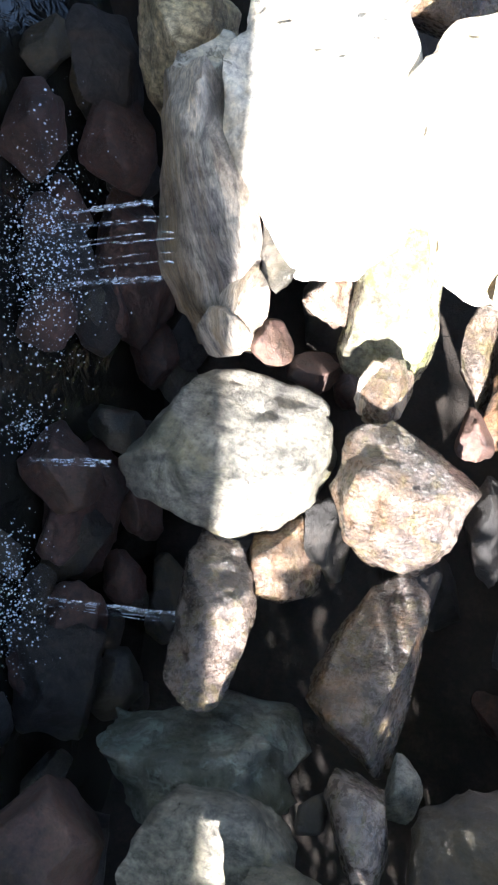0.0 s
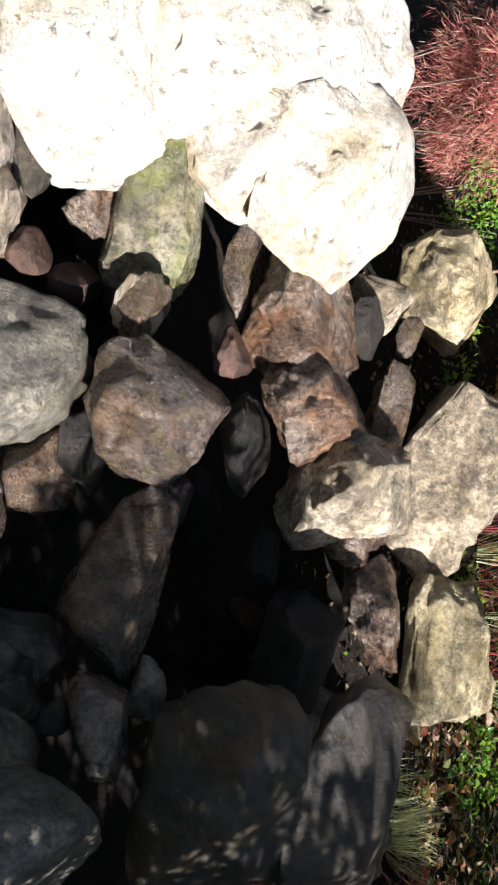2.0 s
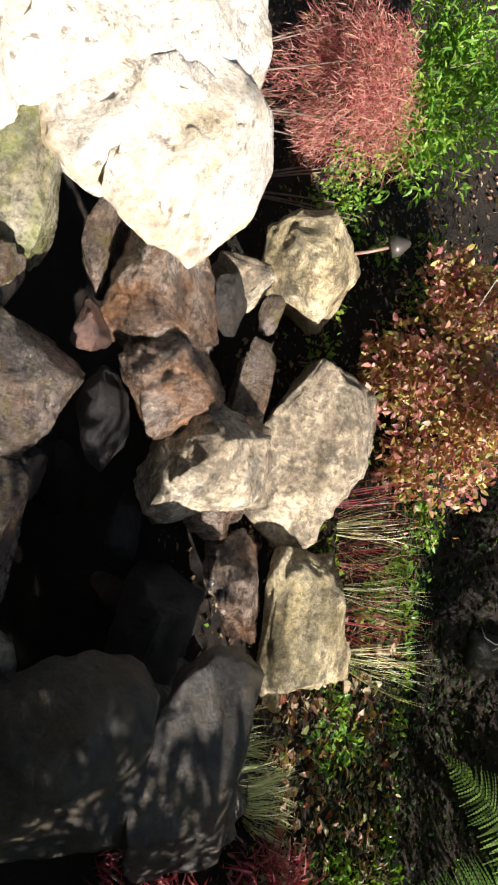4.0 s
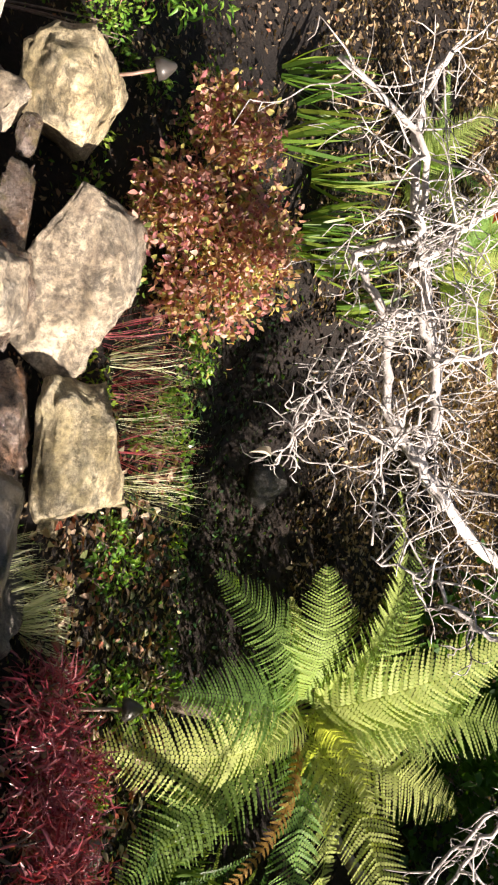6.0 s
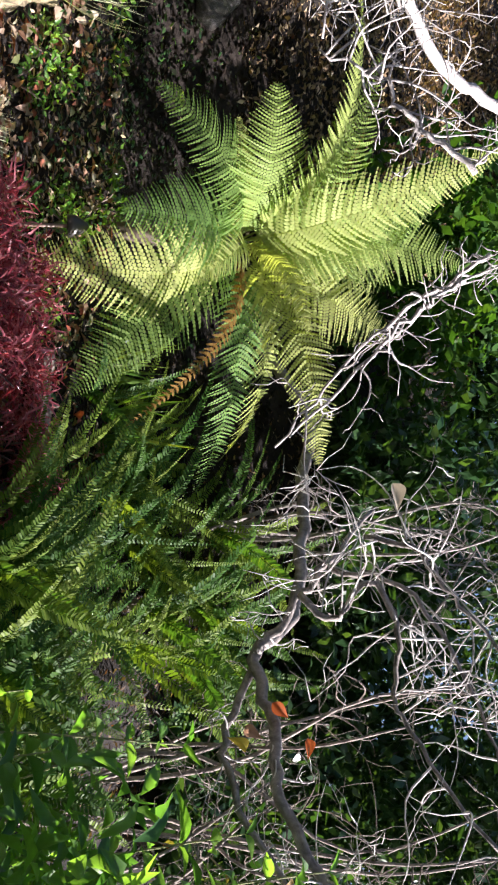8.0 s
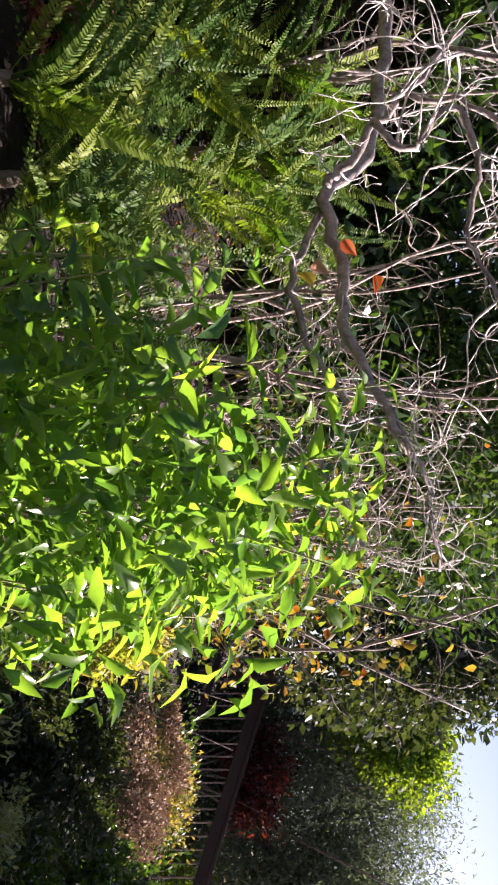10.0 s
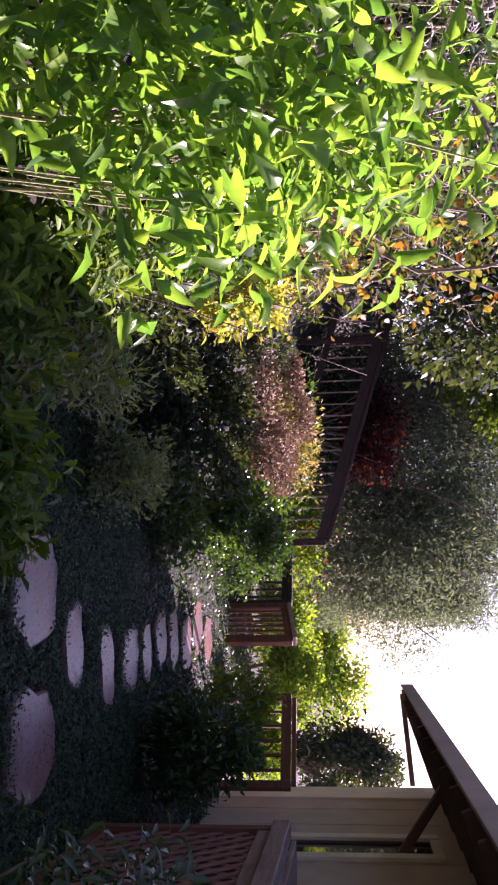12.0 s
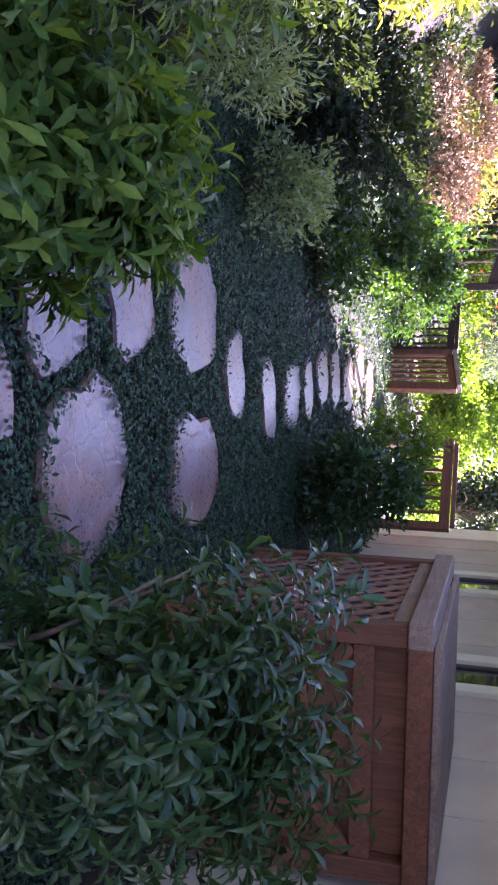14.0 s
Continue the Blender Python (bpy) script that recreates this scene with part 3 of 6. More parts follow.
def rock(name, place, size, turn, lean, seed, kind, facets=17, boxy=0.8, deep=0.6):
    """An angular boulder: a ball squared off, cut by flat breaks and roughened."""
    rng = np.random.default_rng(seed)
    size = np.array(size)
    ball, faces = BALLS[2 if size.max() > 0.33 else 1 if size.max() > 0.12 else 0]
    p = np.sign(ball) * np.abs(ball) ** boxy
    p /= np.abs(p).max(0)
    off = Vector((seed * 3.7, seed * 1.3, seed * 5.1))
    for c in rand_dirs(rng, facets, 0.1):
        far = deep + 0.32 * rng.random()
        over = np.maximum(0, p @ c - far)
        p = p - over[:, None] * c * 0.97
    mean = float(size.mean())
    q = p * size / 2
    soft, crag = {"pale": (0.045, 0.024), "rustwet": (0.08, 0.075), "algae": (0.12, 0.06), "speck": (0.06, 0.045)}.get(kind, (0.05, 0.036))
    d = np.array([noise.fractal(Vector(v) * (2.0 / mean) + off, 1.0, 2.0, 3) * soft + noise.hetero_terrain(Vector(v) * (6.0 / mean) + off, 0.7, 2.1, 6, 0.7) * crag - noise.turbulence(Vector(v) * (5.0 / mean) + off, 4, True) * crag * 0.8 for v in q])
    if kind in ("pale", "speck", "rustwet", "buff"):
        pit = np.array([noise.noise(Vector(v) * ((17.0 if kind == "pale" else 9.0) / mean) + off) for v in q])
        d = d - (0.12 if kind == "pale" else 0.07) * np.clip((pit - (0.42 if kind == "pale" else 0.3)) * 6, 0, 1)
    p = p * (1 + d[:, None])
    lo, hi = p.min(0), p.max(0)
    p = ((p - lo) / (hi - lo) * 2 - 1) * size / 2
    me = mesh_data(name, p, faces, ROCK[kind], smooth=True)
    ob = new(name, me)
    ob.matrix_basis = pose(*place, 0, lean, turn)
    word = "boulder" if "boulder" in name else "pebble" if name == "pebble" else "rock"
    bed = {"pale": "on top of the waterfall", "buff": "on the planted bank edge", "speck": "on the planted bank edge"}.get(kind, "in the waterfall stack")
    tagged(ob, ROCK_WORDS[kind] + ", " + bed, word, "waterfall rocks")
    return ob


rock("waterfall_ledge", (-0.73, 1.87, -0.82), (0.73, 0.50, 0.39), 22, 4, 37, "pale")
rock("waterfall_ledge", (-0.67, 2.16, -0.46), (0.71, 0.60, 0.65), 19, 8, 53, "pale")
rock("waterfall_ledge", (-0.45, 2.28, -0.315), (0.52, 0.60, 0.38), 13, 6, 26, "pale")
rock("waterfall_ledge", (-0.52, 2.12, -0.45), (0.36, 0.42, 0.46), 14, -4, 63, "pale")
rock("mossy_stone", (-0.43, 2.08, -0.72), (0.6, 0.3, 0.27), 10, 8, 3, "moss")
rock("layered_slab", (-0.52, 1.75, -1.06), (0.68, 0.30, 0.26), 17, -5, 4, "tan")
rock("boulder", (0.04, 1.82, -1.05), (0.41, 0.45, 0.53), -1, -8, 5, "grey", 9, 0.92, 0.66)
rock("boulder", (0.14, 1.94, -0.63), (0.35, 0.40, 0.33), -3, 10, 6, "rust", 11, 0.8, 0.5)
rock("pebble", (-0.24, 1.70, -0.99), (0.12, 0.12, 0.11), 9, -10, 7, "tan")
rock("pebble", (-0.31, 1.74, -0.96), (0.17, 0.14, 0.11), 11, 10, 8, "tan")
rock("wet_stone", (0.28, 1.85, -0.92), (0.22, 0.20, 0.18), -8, -0, 9, "rust")
rock("slab_stone", (0.40, 1.68, -0.99), (0.41, 0.22, 0.19), -13, -12, 10, "rust", 9, 0.8, 0.5)
rock("slab_stone", (0.51, 1.82, -0.68), (0.45, 0.25, 0.27), -15, -4, 11, "rust", 10, 0.8, 0.5)
rock("mossy_boulder", (0.77, 1.70, -1.05), (0.29, 0.35, 0.52), -24, 6, 12, "algae")
rock("boulder", (0.87, 1.55, -0.90), (0.29, 0.35, 0.36), -29, -0, 13, "grey", 11, 0.85, 0.5)
rock("stone", (0.76, 1.61, -0.61), (0.23, 0.20, 0.13), -25, -15, 14, "rust", 9, 0.85, 0.5)
rock("stone", (0.74, 1.79, -0.58), (0.14, 0.14, 0.08), -22, -0, 15, "grey")
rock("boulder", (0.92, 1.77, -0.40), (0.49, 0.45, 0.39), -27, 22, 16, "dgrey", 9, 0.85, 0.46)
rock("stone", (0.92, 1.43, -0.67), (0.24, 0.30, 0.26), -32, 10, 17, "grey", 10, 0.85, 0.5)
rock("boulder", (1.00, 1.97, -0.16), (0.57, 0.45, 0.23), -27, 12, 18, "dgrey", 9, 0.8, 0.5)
rock("stone", (-0.23, 2.30, -0.56), (0.29, 0.20, 0.10), 7, 5, 19, "rust")
rock("wet_rock", (-0.15, 2.35, -0.40), (0.45, 0.45, 0.30), 5, -0, 20, "rustwet")
rock("wet_rock", (0.09, 2.35, -0.35), (0.39, 0.45, 0.25), -1, -8, 21, "rustwet")
rock("wet_rock", (0.36, 2.40, -0.27), (0.40, 0.50, 0.38), -8, 20, 22, "speck")
rock("stone", (-0.11, 1.97, -0.71), (0.18, 0.15, 0.11), 4, 15, 23, "rust")
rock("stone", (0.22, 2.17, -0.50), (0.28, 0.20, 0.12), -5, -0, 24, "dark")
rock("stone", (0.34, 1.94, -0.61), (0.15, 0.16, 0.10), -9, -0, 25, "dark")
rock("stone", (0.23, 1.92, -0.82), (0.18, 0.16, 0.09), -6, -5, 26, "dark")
rock("boulder", (0.35, 2.79, -0.02), (0.64, 0.52, 0.37), -5, 6, 27, "speck", 11, 0.8, 0.52)
rock("boulder", (0.84, 2.64, 0.02), (0.46, 0.42, 0.27), -16, -0, 28, "buff", 7, 0.5)
rock("boulder", (-0.24, 2.83, -0.07), (0.40, 0.42, 0.31), 7, 8, 29, "buff")
rock("slab_stone", (0.73, 2.55, -0.20), (0.33, 0.14, 0.16), -14, -8, 30, "rustwet")
rock("slab_stone", (0.16, 2.67, -0.22), (0.39, 0.12, 0.12), -1, 18, 31, "rustwet")
rock("boulder", (1.13, 2.26, -0.33), (0.52, 0.55, 0.55), -25, 18, 32, "greypale", 10, 0.85, 0.5)
rock("stone", (-0.09, 2.62, -0.15), (0.13, 0.10, 0.07), 4, 20, 33, "rust")
rock("stone", (1.06, 2.58, -0.09), (0.13, 0.14, 0.10), -20, -0, 34, "buff")
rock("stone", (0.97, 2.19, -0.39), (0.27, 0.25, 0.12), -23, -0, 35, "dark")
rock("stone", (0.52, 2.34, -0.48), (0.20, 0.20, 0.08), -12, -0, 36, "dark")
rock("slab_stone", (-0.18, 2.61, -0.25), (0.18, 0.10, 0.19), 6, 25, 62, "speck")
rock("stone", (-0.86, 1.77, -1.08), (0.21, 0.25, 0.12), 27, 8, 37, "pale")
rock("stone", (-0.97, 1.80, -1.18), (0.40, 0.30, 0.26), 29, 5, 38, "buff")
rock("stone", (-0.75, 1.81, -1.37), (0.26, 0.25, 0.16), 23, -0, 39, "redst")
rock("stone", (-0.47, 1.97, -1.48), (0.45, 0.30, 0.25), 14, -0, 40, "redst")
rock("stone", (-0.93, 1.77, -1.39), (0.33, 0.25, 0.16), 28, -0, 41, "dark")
rock("stone", (-1.15, 1.99, -0.73), (0.26, 0.30, 0.24), 31, -0, 42, "rust")
rock("stone", (-1.12, 2.16, -0.62), (0.19, 0.30, 0.31), 28, -0, 43, "rust")
rock("boulder", (0.20, 1.83, -1.54), (0.46, 0.40, 0.28), -6, -0, 44, "redst")
rock("stone", (0.86, 1.36, -1.22), (0.32, 0.30, 0.24), -32, -0, 45, "redst")
rock("stone", (0.57, 1.67, -1.42), (0.34, 0.30, 0.25), -19, -0, 46, "dark")
rock("stone", (0.25, 1.94, -0.82), (0.19, 0.16, 0.10), -7, -0, 47, "wet")
rock("stone", (0.77, 1.64, -0.72), (0.09, 0.10, 0.06), -25, -0, 48, "dgrey")
rock("stone", (-0.11, 1.99, -0.71), (0.16, 0.16, 0.12), 4, 10, 49, "tan")
rock("boulder", (0.79, 2.29, -0.36), (0.36, 0.35, 0.23), -19, -0, 50, "dark")
rock("wet_rock", (0.70, 2.47, -0.19), (0.34, 0.25, 0.16), -15, -10, 51, "rustwet")
rock("stone", (0.17, 2.57, -0.18), (0.38, 0.15, 0.10), -3, 10, 52, "rust")
rock("stone", (-0.11, 2.53, -0.26), (0.19, 0.20, 0.09), 3, -0, 53, "dark")
rock("stone", (-0.02, 2.20, -0.55), (0.14, 0.16, 0.09), 1, -0, 54, "redst")
rock("wet_rock", (0.03, 2.40, -0.35), (0.21, 0.30, 0.14), 0, -0, 55, "rustwet")
rock("wet_rock", (0.37, 2.46, -0.25), (0.38, 0.40, 0.27), -8, 12, 56, "rustwet")
rock("stone", (-0.46, 1.88, -0.93), (0.21, 0.20, 0.12), 15, -0, 57, "wet")
rock("stone", (-0.35, 2.04, -0.88), (0.13, 0.20, 0.14), 11, -0, 58, "rustwet")
rock("stone", (-0.24, 1.93, -0.99), (0.12, 0.20, 0.11), 8, -0, 59, "redst")
rock("stone", (-0.17, 2.03, -0.91), (0.11, 0.20, 0.11), 5, -0, 60, "redst")
rock("boulder", (0.73, 1.81, -0.96), (0.24, 0.30, 0.31), -22, -0, 61, "algae")

# ---- plants ----
def leafy_shrub(name, place, size, count, leaf, material, template, seed, label, category="shrub", clumps=16, spreadness=0.34, up=0.25, stems=6, shell=0.55, stem_mat=None):
    """A shrub: stems fanning from its base and a crown of single leaves in uneven clumps."""
    rng = np.random.default_rng(seed)
    base_z = float(ground_z(place[0], place[1]))
    thing = empty(name, (place[0], place[1], base_z))
    h = place[2] - base_z
    p, out = clumped(rng, count, size, clumps, spreadness, shell)
    p[:, 2] += h
    p[:, 2] = np.maximum(p[:, 2], 0.02)
    dirs = out / (np.linalg.norm(out, axis=1, keepdims=True) + 1e-6) * 0.7 + rand_dirs(rng, count, up)
    sizes = leaf * (0.65 + 0.7 * rng.random(count))
    child("crown", spread(name + "_crown", p, dirs, rand_dirs(rng, count, 1.5), sizes, template, material), thing)
    chunks = []
    for k in range(stems):
        a = 2 * math.pi * (k + rng.random()) / stems
        tip = Vector((math.cos(a) * size[0] * 0.33, math.sin(a) * size[1] * 0.33, h + size[2] * 0.25 * rng.random()))
        mid = tip * 0.5 + Vector((0, 0, 0.08 * h))
        pts = smoothed([(0, 0, -0.03), mid, tip], 3)
        chunks.append(tube(pts, [0.006 * (1 - 0.75 * i / (len(pts) - 1)) for i in range(len(pts))], 5))
    for c in chunks:
        child("stem", mesh_data("stem", *c, stem_mat or BARK_BROWN, smooth=True), thing)
    return tagged(thing, label, category)


def tuft(name, place, count, length, width, droop, material, seed, label, category="grass", fan=0.6, base=0.06, on_ground=True):
    """A tuft of narrow blades from one root."""
    rng = np.random.default_rng(seed)
    z = float(ground_z(place[0], place[1])) if on_ground else place[2]
    thing = empty(name, (place[0], place[1], z))
    a = rng.random(count) * 2 * math.pi
    r = fan * np.sqrt(rng.random(count))
    dirs = np.stack([np.cos(a) * r, np.sin(a) * r, np.ones(count)], 1)
    places = np.stack([np.cos(a) * base * r / fan, np.sin(a) * base * r / fan, np.zeros(count)], 1)
    ups = np.stack([np.cos(a + 0.4), np.sin(a + 0.4), np.full(count, 0.15)], 1)
    sizes = length * (0.55 + 0.6 * rng.random(count))
    child("foliage", spread(name + "_blades", places, dirs, ups, sizes, blade_template(width, droop), material), thing)
    return tagged(thing, label, category)


def frond_mesh(name, length, width, sag, material, seed, pairs=28, cut=9, bend=0.1, slim=0.4):
    """One feathery frond along +y: a stalk and two rows of tilted pinnae, each cut into fine lobes."""
    rng = np.random.default_rng(seed)
    verts, faces = [], []

    def at(t):
        return Vector((bend * length * t * t, length * t, length * (0.25 * math.sin(t * 2.2) - sag * t * t)))

    t = 0.14
    while t < 0.985:
        gap = length * 0.86 / pairs * (1.25 - 0.75 * t)
        p, along = at(t), (at(t + 0.02) - at(t - 0.02)).normalized()
        right = along.cross(Vector((0, 0, 1))).normalized()
        up = right.cross(along)
        w = width * length * (math.sin(math.pi * (0.1 + 0.9 * t) ** 0.85) ** 0.75) * rng.uniform(0.86, 1.08) + 0.004 * length
        for side in (-1, 1):
            d = (right * side + along * rng.uniform(0.38, 0.56) + up * rng.uniform(-0.02, 0.2)).normalized()
            fwd = (along - d * along.dot(d)).normalized()
            tilt = up * rng.uniform(-0.5, 0.5)
            droop = -up * rng.uniform(0.1, 0.32)
            n = max(3, round(cut * w / (width * length))) if cut else 1

            def on(u):
                return p + d * (w * u) + droop * (w * u * u) + fwd * (0.12 * w * u * u)

            for j in range(n):
                u, v = j / n, (j + 1.0) / n
                half = gap * slim * (1.15 if cut else 1.0) * (1 - 0.86 * u ** 1.6)
                q, e = on(u), on(min(1.0, v))
                for s in (-1, 1):
                    k = len(verts)
                    edge = fwd * (s * half) + tilt * (s * half)
                    verts += [q, q.lerp(e, 0.3) + edge * 0.8, q.lerp(e, 0.85) + edge, e]
                    faces.append((k, k + 1, k + 2, k + 3) if s * side < 0 else (k + 3, k + 2, k + 1, k))
        t += gap / length
    stalk = tube([at(i / 8) for i in range(9)], [0.0042 * (1 - 0.8 * i / 8) for i in range(9)], 4)
    v, f = merged([(verts, faces), stalk])
    return mesh_data(name, v, f, material)


def aimed(base, tip, roll=0.0, face=(0, 0, 1)):
    """A pose whose y axis runs from base to tip, its z side towards face."""
    d = (Vector(tip) - Vector(base)).normalized()
    x = d.cross(Vector(face)).normalized()
    m = Matrix((x, d, x.cross(d))).transposed().to_4x4()
    m.translation = base
    return m @ pose(0, 0, 0, 0, roll, 0)


FROND = [frond_mesh("frond", 1.0, 0.21, 0.42, LEAF_FERN, 3, 40, 15, slim=0.46), frond_mesh("frond", 1.0, 0.19, 0.5, LEAF_FERN, 4, 42, 14, bend=-0.12, slim=0.46), frond_mesh("frond", 1.0, 0.15, 0.35, LEAF_FERN, 5, 42, 12, bend=0.14, slim=0.46),
         frond_mesh("frond", 1.0, 0.13, 0.75, LEAF_FERN, 9, 44, 11, bend=-0.3, slim=0.46), frond_mesh("frond", 1.0, 0.24, 0.3, LEAF_FERN, 10, 38, 16, bend=0.05, slim=0.46)]
FROND_DRY = frond_mesh("frond", 1.0, 0.05, 0.5, LEAF_DRY, 6, 30, bend=0.2)
FROND_DARK = [frond_mesh("frond", 1.0, 0.06, 0.25, LEAF_FERN_DARK, 7, 40, 0), frond_mesh("frond", 1.0, 0.05, 0.45, LEAF_FERN_DARK, 8, 42, 0, -0.15), frond_mesh("frond", 1.0, 0.045, 0.7, LEAF_FERN_DARK, 11, 44, 0, 0.2)]


def fern(place, tips, kinds, label, scale_w=1.0, seed=1):
    rng = np.random.default_rng(seed)
    thing = empty("fern", place)
    for i, t in enumerate(tips):
        d = Vector(t) - Vector(place)
        m = aimed((0, 0, 0), d + Vector((0, 0, d.length * 0.12)), rng.uniform(-20, 20), (-0.35, -0.7, 0.62))
        child("frond", kinds[i % len(kinds)], thing, m @ Matrix.Scale(d.length * 1.08, 4))
    crown = tube([(0, 0, -0.25), (0.01, 0, -0.12), (0, 0, 0.02)], [0.035, 0.035, 0.02], 7)
    child("rootstock", mesh_data("rootstock", *crown, BARK_BROWN, smooth=True), thing)
    return tagged(thing, label, "fern")


# tip and frond form (0, 1: broad, 2: slim, 3: hooked, 4: broadest)
FERN_TIPS = [((1.27, 2.48, 0.48), 0), ((1.22, 2.62, 0.72), 4), ((0.98, 2.62, 0.95), 2), ((1.22, 2.66, 1.18), 1), ((1.19, 2.52, 1.36), 2), ((1.53, 2.36, 0.38), 4), ((1.74, 2.28, 0.18), 0),
             ((1.86, 2.28, 0.2), 1), ((2.26, 2.15, 0.54), 3), ((2.46, 2.3, 0.75), 3), ((2.26, 2.25, 1.1), 2), ((1.58, 2.6, 1.46), 0), ((1.48, 2.75, 1.42), 4), ((2.17, 2.62, 1.33), 1),
             ((1.84, 2.42, 1.0), 2), ((1.72, 2.5, 1.22), 1), ((1.36, 2.6, 0.62), 2), ((1.62, 2.4, 0.62), 1), ((1.95, 3.2, 1.5), 0)]
FERN_FOOT = Vector((1.76, 2.75, 0.74))
big_fern = empty("fern", FERN_FOOT)
for k, (tip, form) in enumerate(FERN_TIPS):
    d = Vector(tip) - FERN_FOOT
    turn = (12, -18, 25, 8, -12)[k % 5]
    child("frond", FROND[form], big_fern, aimed((0, 0, 0), d + Vector((0, 0, d.length * 0.14)), turn, (-0.35, -0.75, 0.55)) @ Matrix.Scale(d.length * 1.06, 4) @ Matrix.Diagonal((1.3 if k in (0, 1, 5, 6, 7) else 1.08, 1, 1, 1)))
d = Vector((2.14, 2.2, 0.53)) - FERN_FOOT
child("frond", FROND_DRY, big_fern, aimed((0, 0, 0), d + Vector((0, 0, 0.12)), 0, (-0.35, -0.7, 0.62)) @ Matrix.Scale(d.length * 1.05, 4), "withered orange-brown frond")
d = Vector((1.3, 2.7, 1.15)) - FERN_FOOT
child("frond", FROND_DRY, big_fern, aimed((0, 0, 0), d + Vector((0, 0, 0.05)), 20, (-0.35, -0.7, 0.62)) @ Matrix.Scale(d.length, 4), "withered orange-brown frond")
foot = tube([(0, 0.14, -0.66), (0.01, 0.02, -0.2), (0, 0, 0.02)], [0.05, 0.045, 0.025], 8)
child("rootstock", mesh_data("rootstock", *foot, BARK_BROWN, smooth=True), big_fern)
tagged(big_fern, "large bright green fern with arching feathery fronds", "fern")


def round_tips(place, n, length, low, high, seed):
    rng = np.random.default_rng(seed)
    out = []
    for k in range(n):
        a = 2 * math.pi * (k + rng.random() * 0.8) / n
        l = length * (0.7 + 0.5 * rng.random())
        out.append((place[0] + math.cos(a) * l, place[1] + math.sin(a) * l, place[2] + rng.uniform(low, high)))
    return out


SWORD_FERNS = ((2.3, 1.98), (2.55, 1.9), (2.75, 1.78), (2.35, 1.75), (2.9, 1.62), (2.6, 1.55), (2.42, 1.48), (2.98, 1.95), (2.8, 1.38), (2.55, 1.22), (2.2, 1.62), (2.28, 2.55), (2.55, 2.5), (2.85, 2.4), (2.75, 2.24), (3.05, 2.2), (3.2, 2.05), (2.62, 2.36), (3.35, 2.2), (2.95, 2.08))
for k, (x, y) in enumerate(SWORD_FERNS):
    p = (x, y, float(ground_z(x, y)) + 0.04)
    fern(p, round_tips(p, 17, 0.4, 0.12, 0.52, 20 + k), FROND_DARK, "dark green sword fern with narrow upright fronds", seed=30 + k)
for k, (x, y) in enumerate(((-0.15, 3.88), (0.27, 3.8), (0.05, 4.0))):
    p = (x, y, float(ground_z(x, y)) + 0.04)
    fern(p, round_tips(p, 14, 0.4, 0.05, 0.38, 41 + k), FROND[1:3], "yellow-green fern on the sunny leaf-strewn bank", seed=42 + k)

leafy_shrub("shrub", (0.12, 3.05, 0.36), (1.15, 0.75, 0.84), 11000, 0.027, LEAF_BRONZE, leaf_template(0.6, 0.1, 0.15), 50, "small-leaved bronze and olive shrub on the bank", clumps=26, spreadness=0.26)
leafy_shrub("shrub", (-0.85, 3.15, 0.3), (0.7, 0.5, 0.6), 3600, 0.038, LEAF_GREEN, leaf_template(0.3), 51, "fresh green leafy herb on the bank", "plant")
leafy_shrub("shrub", (-0.55, 3.0, 0.0), (0.35, 0.3, 0.25), 500, 0.02, LEAF_GREEN, LEAF_SMALL, 52, "small green groundcover herb beside a rock", "plant")
leafy_shrub("shrub", (-0.85, 2.95, 0.0), (0.7, 0.45, 0.5), 16000, 0.038, LEAF_PINK, (LEAF_SMALL[0] * np.array([0.11, 1, 1]), LEAF_SMALL[1]), 53, "feathery weeping red-leaved shrub", "shrub", up=-0.5)
STRAP = [mesh_data("leaf", *blade_template(0.055, d), LEAF_STRAP) for d in (0.15, 0.35, 0.6)]
for k, p in enumerate(((-0.5, 3.7), (-0.36, 3.68), (-0.22, 3.55), (0.08, 3.5), (0.24, 3.48), (0.4, 3.55), (-0.1, 3.6), (0.16, 3.4))):
    rng = np.random.default_rng(60 + k)
    clump = empty("strap_plant", (*p, float(ground_z(*p))))
    for i in range(22):
        a, r = rng.uniform(0, 2 * math.pi), 0.75 * math.sqrt(rng.random())
        way = Vector((math.cos(a) * r, math.sin(a) * r, 1))
        child("leaf", STRAP[i % 3], clump, aimed(Vector((math.cos(a), math.sin(a), 0)) * 0.03, way, rng.uniform(-30, 30), (math.cos(a), math.sin(a), 0.3)) @ Matrix.Scale(rng.uniform(0.18, 0.38), 4))
    tagged(clump, "clump of bright green strap-shaped leaves on the bank", "plant", "strap-leaved plants")
for k, p in enumerate(((2.2, 2.5), (2.32, 2.4))):
    rng = np.random.default_rng(68 + k)
    clump = empty("strap_plant", (*p, float(ground_z(*p))))
    for i in range(16):
        a, r = rng.uniform(0, 2 * math.pi), 0.9 * math.sqrt(rng.random())
        way = Vector((math.cos(a) * r, math.sin(a) * r, 1))
        child("leaf", STRAP[i % 3], clump, aimed(Vector((math.cos(a), math.sin(a), 0)) * 0.03, way, rng.uniform(-30, 30), (math.cos(a), math.sin(a), 0.3)) @ Matrix.Scale(rng.uniform(0.2, 0.34), 4))
    tagged(clump, "clump of dark green strap-shaped leaves in the shade under the fern", "plant", "strap-leaved plants")
